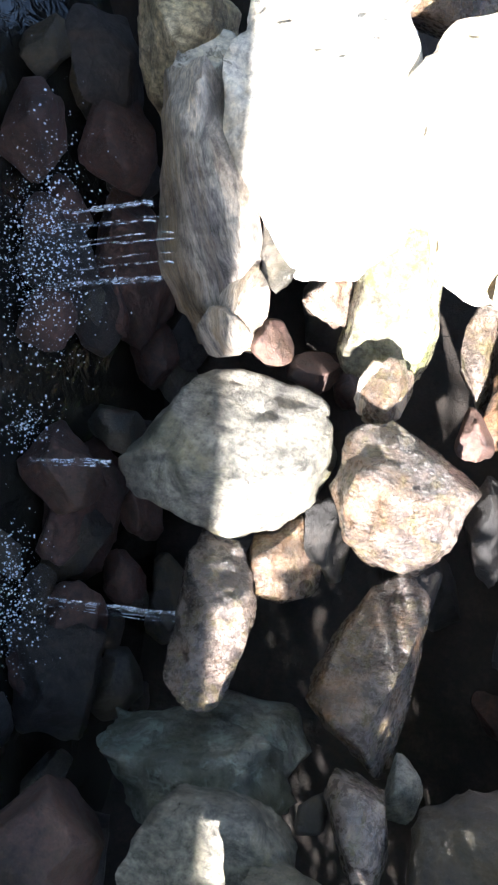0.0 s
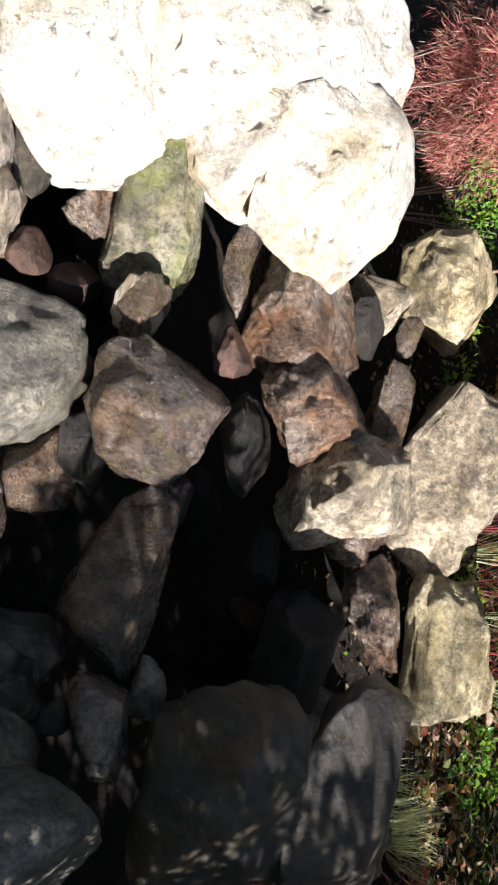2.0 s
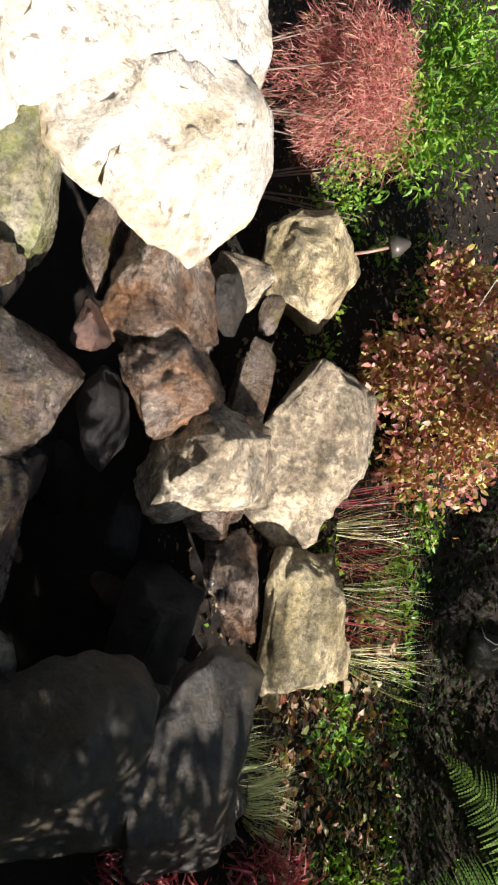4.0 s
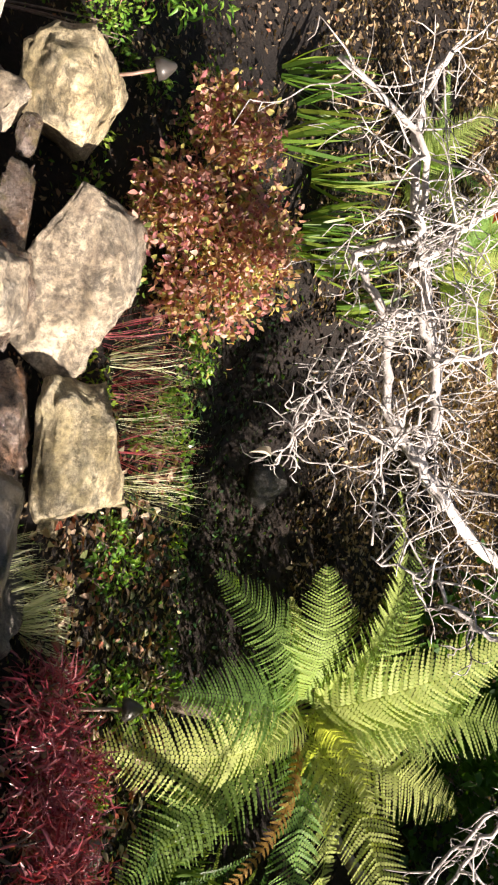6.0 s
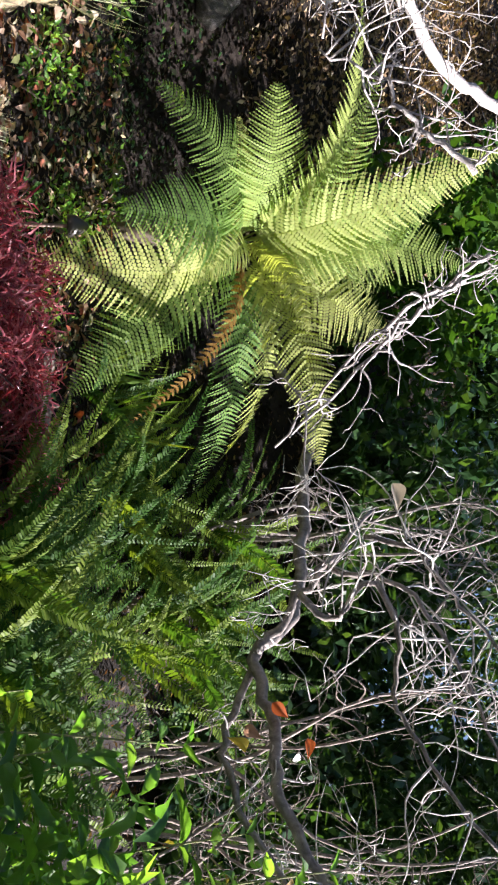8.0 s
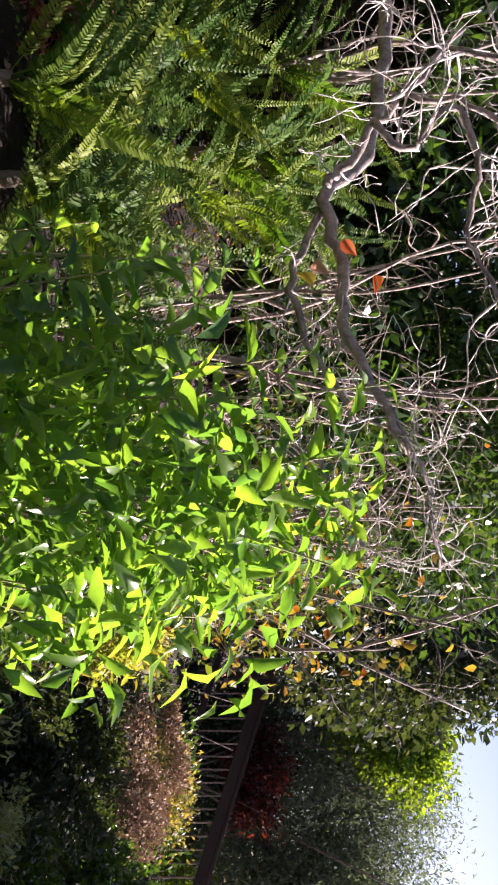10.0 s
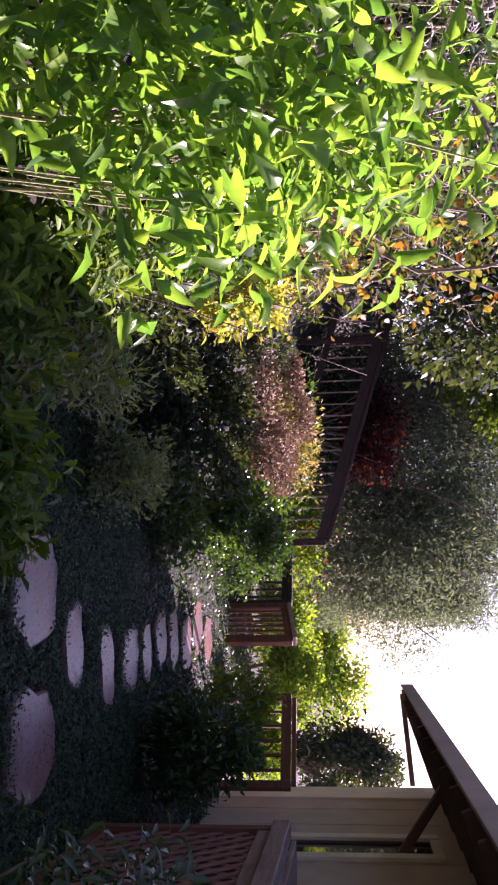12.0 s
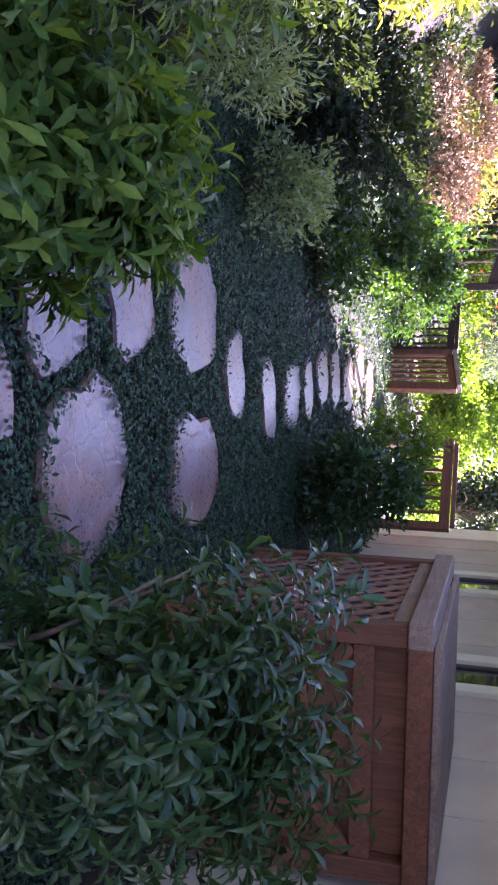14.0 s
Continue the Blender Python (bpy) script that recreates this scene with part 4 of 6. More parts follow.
for k, p in enumerate(((0.5, 2.86), (0.58, 2.84), (0.67, 2.82), (0.76, 2.82), (0.86, 2.8), (0.97, 2.8))):
    tuft("grass_tuft", (*p, 0), 55, 0.26, 0.01, 0.35, LEAF_RED if k % 2 == 0 else LEAF_PALE_SUN, 70 + k, "tuft of fine red-tipped grass" if k % 2 == 0 else "tuft of fine pale green grass", "grass", 0.8)
for k, p in enumerate(((1.14, 2.43), (1.22, 2.41), (1.3, 2.38))):
    tuft("grass_tuft", (*p, 0), 150, 0.135, 0.03, 0.5, LEAF_PALE_SUN, 76 + k, "pale tuft of grass beside a boulder, coloured brighter for sun", "grass", 1.1, 0.05)
for k, p in enumerate(((1.45, 2.2), (1.6, 2.2), (1.75, 2.22), (1.9, 2.2), (2.05, 2.16), (2.2, 2.08), (1.55, 2.06), (1.85, 2.06), (2.32, 1.98), (1.38, 2.12), (1.5, 1.95), (1.72, 1.94))):
    leafy_shrub("red_plant", (*p, float(ground_z(*p)) + 0.09), (0.36, 0.34, 0.28), 400, 0.05, LEAF_RED, leaf_template(0.13, 0.05, 0.6), 80 + k, "low crimson plant with narrow curling leaves", "plant", clumps=20, stems=4)
rng = np.random.default_rng(90)
for k in range(46):
    x = rng.uniform(-0.5, 2.0)
    y = float(np.interp(x, EDGE_X, EDGE_Y)) + rng.uniform(-0.15, 0.3)
    leafy_shrub("herb", (x, y, float(ground_z(x, y)) + 0.05), (0.2, 0.2, 0.13), 90, 0.024, (LEAF_GREEN, LEAF_GREEN, LEAF_FERN_DARK)[k % 3], leaf_template(0.5), 91 + k, "low green weed seedling on the bank", "plant", stems=3)


# the bare shrub
def twig_set(rng, line, count, length, r0):
    """Crooked side twigs along a limb, each with smaller ones."""
    out = []
    for _ in range(count):
        k = rng.integers(0, len(line) - 1)
        p = Vector(line[k]).lerp(Vector(line[k + 1]), rng.random())
        d = Vector(rand_dirs(rng, 1, 0.25)[0])
        l = length * rng.uniform(0.4, 1.2)
        pts = [p]
        for _ in range(4):
            d = (d + Vector(rng.normal(size=3)) * 0.45).normalized()
            pts.append(pts[-1] + d * l / 4)
        pts = smoothed(pts, 3)
        out.append(tube(pts, [r0 * (1 - 0.75 * i / (len(pts) - 1)) for i in range(len(pts))], 4))
        for _ in range(3):
            q = pts[rng.integers(3, len(pts))]
            e = Vector(rand_dirs(rng, 1, 0.2)[0])
            s = [q]
            for _ in range(3):
                e = (e + Vector(rng.normal(size=3)) * 0.5).normalized()
                s.append(s[-1] + e * l * 0.13)
            out.append(tube(s, [r0 * 0.5, r0 * 0.42, r0 * 0.35, r0 * 0.2], 4))
    return out


def bare_shrub(limbs, label, seed, bark, limb_bark=None):
    rng = np.random.default_rng(seed)
    base = Vector(limbs[0][0][0])
    thing = empty("bare_shrub", base)
    for line, r0, r1, twigs, length in limbs:
        pts = [p - base for p in smoothed(line, 5)]
        jig = [p + Vector(rng.normal(size=3)) * 0.006 for p in pts]
        radii = [r0 + (r1 - r0) * i / (len(jig) - 1) for i in range(len(jig))]
        limb = child("limb", mesh_data("limb", *tube(jig, radii, 7), limb_bark or bark, smooth=True), thing)
        if twigs:
            tagged(child("twig_tangle", mesh_data("twig_tangle", *merged(twig_set(rng, jig, twigs, length, 0.0036)), bark, smooth=True), limb), kind="stuff")
    return tagged(thing, label, "shrub")


bare_shrub([
    ([(1.34, 2.79, 1.83), (1.18, 2.64, 1.51), (1.03, 2.45, 1.25), (0.84, 2.34, 1.08), (0.74, 2.28, 0.99), (0.60, 2.33, 0.90), (0.44, 2.35, 0.89), (0.31, 2.37, 0.85), (0.20, 2.38, 0.78), (0.15, 2.37, 0.86), (0.11, 2.35, 0.94), (-0.12, 2.34, 0.90), (-0.30, 2.33, 0.69)], 0.019, 0.008, 48, 0.32),
    ([(0.84, 2.29, 1.08), (0.73, 2.33, 1.00), (0.59, 2.35, 1.04), (0.41, 2.38, 1.01), (0.15, 2.40, 0.96), (-0.03, 2.40, 0.92), (-0.19, 2.38, 0.91), (-0.33, 2.34, 0.97)], 0.02, 0.009, 64, 0.34),
    ([(0.20, 2.26, 0.91), (0.15, 2.24, 0.98), (0.09, 2.22, 1.04), (-0.01, 2.18, 1.17)], 0.012, 0.006, 22, 0.28),
    ([(0.32, 2.31, 0.87), (0.33, 2.30, 0.95), (0.44, 2.27, 1.01), (0.38, 2.21, 1.24)], 0.013, 0.006, 22, 0.28),
    ([(1.10, 1.87, 1.22), (1.05, 1.94, 1.10), (1.00, 1.97, 1.03), (0.95, 2.01, 0.98), (0.92, 2.05, 0.84)], 0.008, 0.003, 22, 0.28),
    ([(0.35, 2.22, 0.83), (0.44, 2.22, 0.75), (0.58, 2.21, 0.66), (0.72, 2.19, 0.60)], 0.005, 0.002, 26, 0.2),
    ([(1.28, 1.66, 1.19), (1.33, 1.65, 1.13), (1.39, 1.63, 1.06), (1.52, 1.57, 0.95), (1.64, 1.50, 0.82)], 0.007, 0.003, 11, 0.26),
    ([(0.57, 2.18, 0.91), (0.66, 2.17, 0.89), (0.72, 2.16, 0.85), (0.90, 2.11, 0.84)], 0.005, 0.003, 12, 0.2),
    ([(1.23, 1.70, 1.25), (1.30, 1.69, 1.17), (1.41, 1.67, 1.05), (1.53, 1.62, 0.93), (1.69, 1.52, 0.79)], 0.006, 0.003, 12, 0.25),
    ([(0.50, 2.09, 0.97), (0.64, 2.09, 0.87), (0.58, 2.12, 0.76), (0.60, 2.12, 0.65), (0.71, 2.11, 0.61)], 0.005, 0.002, 18, 0.16),
], "leafless silvery shrub with a tangle of crooked twigs", 100, BARK_WHITE)
bare_shrub([
    ([(2.3, 3.1, 0.85), (2.45, 2.65, 1.09), (2.47, 2.3, 1.04), (2.53, 1.95, 1.01), (2.54, 1.7, 0.96), (2.49, 1.5, 0.83), (2.52, 1.3, 0.87), (2.54, 1.12, 0.87), (2.6, 0.95, 0.95), (2.7, 0.8, 1.06)], 0.026, 0.014, 12, 0.26),
    ([(2.52, 1.48, 0.82), (2.53, 1.25, 0.73), (2.53, 1.05, 0.77), (2.6, 0.85, 0.9)], 0.013, 0.008, 6, 0.2),
    ([(2.29, 1.36, 0.80), (2.26, 1.45, 0.87), (2.22, 1.55, 0.95), (2.22, 1.66, 1.03), (2.22, 1.88, 1.19)], 0.014, 0.008, 8, 0.3),
    ([(2.17, 1.47, 0.91), (2.19, 1.41, 1.01), (2.11, 1.48, 1.09), (2.18, 1.36, 1.18), (2.28, 1.24, 1.16), (2.35, 1.09, 1.24), (2.41, 0.86, 1.40)], 0.011, 0.005, 15, 0.44),
    ([(2.2, 1.6, 1.0), (2.15, 1.5, 1.2), (2.25, 1.3, 1.35), (2.4, 1.1, 1.45)], 0.009, 0.004, 17, 0.44),
    ([(2.6, 0.95, 0.95), (2.7, 0.8, 1.08), (2.85, 0.68, 1.15), (3.0, 0.55, 1.2)], 0.012, 0.005, 36, 0.3),
    ([(1.95, 1.5, 1.05), (1.92, 1.4, 1.18), (2.0, 1.3, 1.28), (2.08, 1.18, 1.4)], 0.008, 0.004, 18, 0.4),
    ([(2.85, 0.95, 0.7), (2.9, 0.8, 0.85), (2.95, 0.66, 0.95), (3.05, 0.55, 1.0)], 0.01, 0.004, 22, 0.26),
], "tangle of bare branches with crooked grey twigs", 101, BARK_TWIG, BARK_GREY)
rng = np.random.default_rng(102)
n = 620
p = rng.normal(size=(n, 3)) * np.array([0.3, 0.34, 0.24])
p[:, 1] = np.abs(p[:, 1])
p += np.array([3.3, 0.27, 0.76])
autumn = empty("autumn_shrub", (3.15, 0.5, float(ground_z(3.15, 0.5))))
gz0 = float(ground_z(3.15, 0.5))
child("crown", spread("autumn_crown", p - np.array([3.15, 0.5, gz0]), rand_dirs(rng, n, -0.3), rand_dirs(rng, n, 1.0), 0.034 * (0.6 + 0.7 * rng.random(n)), leaf_template(0.6), LEAF_AUTUMN), autumn)
stems = [tube(smoothed([(0, 0, -0.03), (0.1 * math.cos(a), 0.2 * math.sin(a), 0.8), (0.25 * math.cos(a), 0.5 * math.sin(a), 1.5)], 4), [0.0045 - 0.0004 * i for i in range(9)], 5) for a in (0.3, 1.4, 2.6, 3.9, 5.2)]
for s in stems:
    child("stem", mesh_data("stem", *s, BARK_BROWN, smooth=True), autumn)
tagged(autumn, "thin shrub with a few yellow and red autumn leaves", "shrub")


# the leafy shoots close to the camera
def big_leaf(name, width, fold, curl, material):
    rows, verts, faces = 7, [], []
    for i in range(rows + 1):
        t = i / rows
        w = width * math.sin(math.pi * t ** 0.8) ** 1.15 / 2 * (1.15 - 0.3 * t)
        z = -curl * t * t
        verts += [(-w, t, z + fold * w * 2 + 0.012 * math.sin(i * 2.4)), (-w * 0.5, t, z + fold * w * 0.8), (0, t, z), (w * 0.5, t, z + fold * w * 0.8), (w, t, z + fold * w * 2 - 0.012 * math.sin(i * 2.4))]
    for i in range(rows):
        for k in range(4):
            a = i * 5 + k
            faces.append((a, a + 1, a + 6, a + 5))
    return mesh_data(name, verts, faces, material, smooth=True)


SHOOT_LEAVES = [big_leaf("leaf", 0.38, 0.3, 0.2, LEAF_SHOOT), big_leaf("leaf", 0.33, 0.5, 0.45, LEAF_SHOOT), big_leaf("leaf", 0.42, 0.2, 0.6, LEAF_SHOOT)]


def shoot_bush(base, tips, label, seed, leaf=0.085, filler=1500):
    """Upright shoots with pairs of pointed leaves, and a dense leafy inside."""
    rng = np.random.default_rng(seed)
    thing = empty("leafy_bush", base)
    base = Vector(base)
    for tip, start in tips:
        a, b = Vector(start) - base, Vector(tip) - base
        side = Vector(rng.normal(size=3)) * 0.03
        pts = smoothed([a, a.lerp(b, 0.5) + side, b], 6)
        stem = child("stem", mesh_data("stem", *tube(pts, [0.0045 * (1 - 0.6 * i / (len(pts) - 1)) for i in range(len(pts))], 5), STALK, smooth=True), thing)
        d = (b - a).normalized()
        x = d.cross(Vector((1, 0.2, 0))).normalized()
        y = d.cross(x)
        total = (b - a).length
        k, s = 0, total
        while s > 0.05:
            p = a.lerp(b, s / total) + side * math.sin(math.pi * s / total)
            if p.y + base.y < 0.45 and p.z + base.z < 0.1:
                break
            turn = k * math.pi / 2 + rng.uniform(-0.4, 0.4)
            for flip in (0, math.pi):
                out = x * math.cos(turn + flip) + y * math.sin(turn + flip)
                rise = 0.9 if k == 0 else 0.45
                way = (out + d * rise + Vector((0, 0, rng.uniform(-0.35, 0.1)))).normalized()
                size = leaf * (0.65 if k == 0 else 0.7 + 0.6 * rng.random())
                m = aimed(p, p + way, rng.uniform(-60, 60), (rng.uniform(-0.8, 0.2), rng.uniform(-0.6, 0.4), 0.8)) @ Matrix.Scale(size, 4)
                child("leaf", SHOOT_LEAVES[int(rng.integers(0, 3))], stem, m)
            s -= 0.06 + 0.02 * rng.random()
            k += 1
    # the leafy inside, thinning out towards an uneven top
    n = filler
    y = rng.uniform(-0.2, 0.58, n)
    top = 1.78 - 1.6 * np.clip(-0.12 - y, 0, 1) - 1.5 * np.clip(y - 0.2, 0, 1) + 0.08 * np.sin(y * 17.0) - 0.22 * rng.random(n)
    p = np.stack([rng.normal(0.02, 0.15, n), y, 0.05 + (top - 0.05) * rng.random(n) ** 0.7], 1)
    p[:, 1] = np.maximum(p[:, 1], -0.2 + 0.5 * np.clip(1.35 - p[:, 2], 0, 0.6) + 0.1 * rng.random(n))
    child("foliage", spread("foliage", p, rand_dirs(rng, n, 0.2), rand_dirs(rng, n, 1.2), leaf * (0.5 + 0.6 * rng.random(n)), leaf_template(0.34, 0.12, 0.3), LEAF_SHOOT), thing)
    n = 620
    x = rng.uniform(-0.62, -0.2, n)
    p = np.stack([x, -0.46 - x + rng.uniform(-0.17, 0.2, n), rng.uniform(1.05, 1.66, n) - 0.1 * (x < -0.45)], 1)
    child("outer_foliage", spread("outer_foliage", p, rand_dirs(rng, n, 0.2), rand_dirs(rng, n, 1.2), leaf * (0.6 + 0.5 * rng.random(n)), leaf_template(0.36, 0.12, 0.3), LEAF_SHOOT), thing)
    n = 210
    p = np.stack([rng.normal(0.06, 0.09, n), rng.uniform(-0.12, 0.24, n), rng.uniform(1.42, 1.93, n)], 1)
    child("upper_foliage", spread("upper_foliage", p, rand_dirs(rng, n, 0.2), rand_dirs(rng, n, 1.2), leaf * (0.6 + 0.5 * rng.random(n)), leaf_template(0.4, 0.1, 0.25), LEAF_SHOOT), thing)
    return tagged(thing, label, "shrub")


SHOOTS = []
rng = np.random.default_rng(110)
for tip in ((2.2, 0.74, 0.91), (2.25, 0.6, 0.88), (2.25, 0.32, 0.84), (2.35, 0.11, 0.69), (2.15, 1.0, 0.6), (2.3, 0.87, 0.75), (2.45, 0.76, 0.82), (2.15, 0.49, 0.58), (2.4, 0.12, 0.5), (2.25, 0.1, 0.39), (2.15, 0.29, 0.54), (2.1, 0.54, 0.44), (2.15, 0.78, 0.35), (2.3, 0.23, 0.32), (2.15, 0.09, 0.27), (2.35, 0.2, 0.16), (2.1, 0.37, 0.23), (2.2, 0.59, 0.11), (2.35, 0.72, 0.22), (2.25, 1.04, 0.39), (2.3, 1.24, 0.2), (2.15, 0.97, 0.11), (2.25, 0.34, 0.06), (2.35, 0.87, 0.02), (2.15, 0.15, 0.12), (2.45, 0.53, 0.7), (2.45, 0.27, 0.65), (2.05, 0.92, 0.32)):
    tip = (tip[0], tip[1] if tip[1] > 0.3 else 0.25 + (tip[1] - 0.09) * 0.4, tip[2])
    SHOOTS.append((tip, (tip[0] + rng.uniform(-0.03, 0.1), tip[1] + rng.uniform(-0.06, 0.06) + (0.14 if tip[1] < 0.45 else 0.0), tip[2] - rng.uniform(0.5, 0.8))))
shoot_bush((2.36, 0.42, float(ground_z(2.36, 0.42))), SHOOTS, "bright green leafy bush with upright shoots, lit from behind", 111, 0.088, 2900)


# shaded bushes beside the path
WHORL = (np.array([[0, 0, 0], [-0.09, 0.35, 0.05], [0, 0.36, 0], [0.09, 0.35, 0.05], [-0.15, 0.7, 0.03], [0, 0.7, -0.05], [0.15, 0.7, 0.03], [0, 1, -0.14]], float), [[0, 2, 1], [0, 3, 2], [1, 2, 5, 4], [2, 3, 6, 5], [4, 5, 7], [5, 6, 7]])


def whorl_bush(name, place, size, shoots, leaf, material, seed, label, per=9):
    """A bush of leaf rosettes on short stems."""
    rng = np.random.default_rng(seed)
    z = float(ground_z(place[0], place[1]))
    thing = empty(name, (place[0], place[1], z))
    p, out = clumped(rng, shoots, size, 18, 0.4, 0.6)
    p[:, 2] = np.maximum(p[:, 2] + place[2] - z, 0.05)
    out = out / (np.linalg.norm(out, axis=1, keepdims=True) + 1e-6)
    axis = out + np.array([0, 0, 0.7])
    axis /= np.linalg.norm(axis, axis=1, keepdims=True)
    pl, dr, up, sz = [], [], [], []
    f = frames_from(axis, rand_dirs(rng, shoots))
    for k in range(per):
        a = 2 * math.pi * k * 0.38
        tilt = 0.25 + 0.6 * (k / per)
        w = axis * (1 - tilt) + (f[:, :, 0] * math.cos(a) + f[:, :, 2] * math.sin(a)) * (0.5 + tilt)
        w += rng.normal(size=w.shape) * 0.35
        pl.append(p - axis * leaf * 1.7 * k / per)
        dr.append(w)
        up.append(axis + rng.normal(size=w.shape) * 0.1)
        sz.append(leaf * (0.7 + 0.5 * rng.random(shoots)))
    child("crown", spread(name + "_crown", np.concatenate(pl), np.concatenate(dr), np.concatenate(up), np.concatenate(sz), WHORL, material), thing)
    h = place[2] - z
    for k in range(7):
        a = 2 * math.pi * k / 7
        pts = smoothed([(0, 0, -0.03), (0.15 * math.cos(a) * size[0], 0.15 * math.sin(a) * size[1], h * 0.55), (0.34 * math.cos(a) * size[0], 0.34 * math.sin(a) * size[1], h)], 3)
        child("stem", mesh_data("stem", *tube(pts, [0.012 * (1 - 0.1 * i) for i in range(len(pts))], 5), BARK_BROWN, smooth=True), thing)
    return tagged(thing, label, "shrub")


whorl_bush("bush", (3.0, -0.15, -0.72), (1.1, 1.1, 0.72), 680, 0.09, LEAF_RHODO, 120, "mid-green bush with whorled leathery leaves beside the path")
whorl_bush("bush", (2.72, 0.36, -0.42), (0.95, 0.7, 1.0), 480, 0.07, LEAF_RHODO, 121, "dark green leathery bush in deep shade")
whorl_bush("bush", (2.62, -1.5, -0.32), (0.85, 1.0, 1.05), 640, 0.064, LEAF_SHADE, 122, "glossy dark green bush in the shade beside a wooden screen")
leafy_shrub("bush", (4.4, 0.25, -0.65), (0.75, 0.7, 0.6), 2200, 0.05, LEAF_GREY, (LEAF_SMALL[0] * np.array([0.5, 1, 1]), LEAF_SMALL[1]), 123, "grey-green fine-leaved bush beside the path", "shrub")
leafy_shrub("bush", (5.7, -0.1, -0.78), (0.75, 0.7, 0.6), 2200, 0.04, LEAF_GREY, LEAF_SMALL, 124, "rounded grey-green bush beside the path", "shrub")
leafy_shrub("bush", (5.2, 0.85, 0.0), (0.75, 0.7, 0.7), 1500, 0.06, LEAF_YELLOW, leaf_template(0.4), 125, "sunlit yellow-green shrub beside the bank", "shrub")
# Dark-leaved shrubs added to stand for the shade over this ground.
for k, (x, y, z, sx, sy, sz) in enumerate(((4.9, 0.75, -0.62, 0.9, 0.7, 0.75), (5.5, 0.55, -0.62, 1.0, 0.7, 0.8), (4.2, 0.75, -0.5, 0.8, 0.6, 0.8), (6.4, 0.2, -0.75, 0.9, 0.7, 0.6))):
    leafy_shrub("bush", (x, y, z), (sx, sy, sz), 2600, 0.05, LEAF_DARKTREE, leaf_template(0.4), 170 + k, "added dark brownish shrub standing in for shade on the bank foot", "shrub", clumps=20)
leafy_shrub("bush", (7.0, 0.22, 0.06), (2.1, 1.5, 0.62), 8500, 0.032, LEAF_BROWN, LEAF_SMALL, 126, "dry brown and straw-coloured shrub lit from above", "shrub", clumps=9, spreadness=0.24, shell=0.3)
# Dark leaves give the dry shrub's shaded underside as colour.
leafy_shrub("bush", (6.5, 0.3, -0.42), (1.4, 1.35, 0.85), 6500, 0.055, LEAF_DARKTREE, LEAF_SMALL, 127, "dark-leaved shrub painting the shaded base of the dry one", "shrub", clumps=24)
leafy_shrub("bush", (9.09, 0.24, 0.04), (0.8, 1.1, 0.55), 3200, 0.045, LEAF_OLIVEDRAB, LEAF_SMALL, 132, "olive and straw-coloured shrub in front of the stair railing", "shrub", clumps=18, spreadness=0.45)
for k, (x, y) in enumerate(((7.57, -0.55), (7.19, -0.15))):
    leafy_shrub("bush", (x, y, -0.8), (1.0, 0.8, 0.5), 2200, 0.05, LEAF_HEDGE, LEAF_SMALL, 134 + k, "low dark green bush at the path edge", "shrub", clumps=18)
for k, (x, y, z, w, mat) in enumerate(((7.36, 1.53, 0.39, 1.3, LEAF_DARKTREE), (8.45, 1.09, -0.26, 1.1, LEAF_DARKTREE), (6.78, 1.67, 0.20, 1.2, LEAF_OLIVEDRAB))):
    leafy_shrub("bush", (x, y, z), (w, w, w * 0.75), 3000, 0.05, mat, LEAF_SMALL, 180 + k, "dense shrub on the bank below the stair railing", "shrub", clumps=20)
leafy_shrub("bush", (8.6, -0.5, -0.5), (1.5, 1.0, 1.1), 5200, 0.06, LEAF_HEDGE, leaf_template(0.5), 128, "dark green hedge bush with light showing through", "shrub")
leafy_shrub("bush", (9.8, -0.9, -0.5), (1.3, 1.0, 1.1), 3200, 0.06, LEAF_SHADE, leaf_template(0.45), 129, "dark green bush below the railing", "shrub")
leafy_shrub("bush", (7.0, -2.15, -0.55), (1.3, 0.9, 1.0), 3600, 0.065, LEAF_SHADE, leaf_template(0.45), 130, "dark green bush in front of the house", "shrub")
leafy_shrub("bush", (9.0, -2.3, -0.5), (0.8, 0.8, 0.8), 1500, 0.06, LEAF_TREE, leaf_template(0.45), 131, "bright green bush beside the gate", "shrub")

# thicket of bare twigs and backing shrubs on the slope
def thicket(place, size, limbs, twigs, length, label, seed, bark):
    rng = np.random.default_rng(seed)
    z = float(ground_z(place[0], place[1]))
    thing = empty("thicket", (place[0], place[1], z))
    for k in range(limbs):
        a = 2 * math.pi * k / limbs
        tip = Vector((rng.uniform(-0.5, 0.5) * size[0], rng.uniform(-0.5, 0.5) * size[1], size[2] * rng.uniform(0.6, 1.0)))
        line = smoothed([(0.05 * math.cos(a), 0.05 * math.sin(a), -0.05), tip * 0.35 + Vector(rng.normal(size=3)) * 0.08, tip * 0.7 + Vector(rng.normal(size=3)) * 0.1, tip], 4)
        limb = child("limb", mesh_data("limb", *tube(line, [0.011 * (1 - 0.7 * i / (len(line) - 1)) for i in range(len(line))], 5), bark, smooth=True), thing)
        tagged(child("twig_tangle", mesh_data("twig_tangle", *merged(twig_set(rng, line[4:], twigs, length, 0.003)), bark), limb), kind="stuff")
    return tagged(thing, label, "shrub")


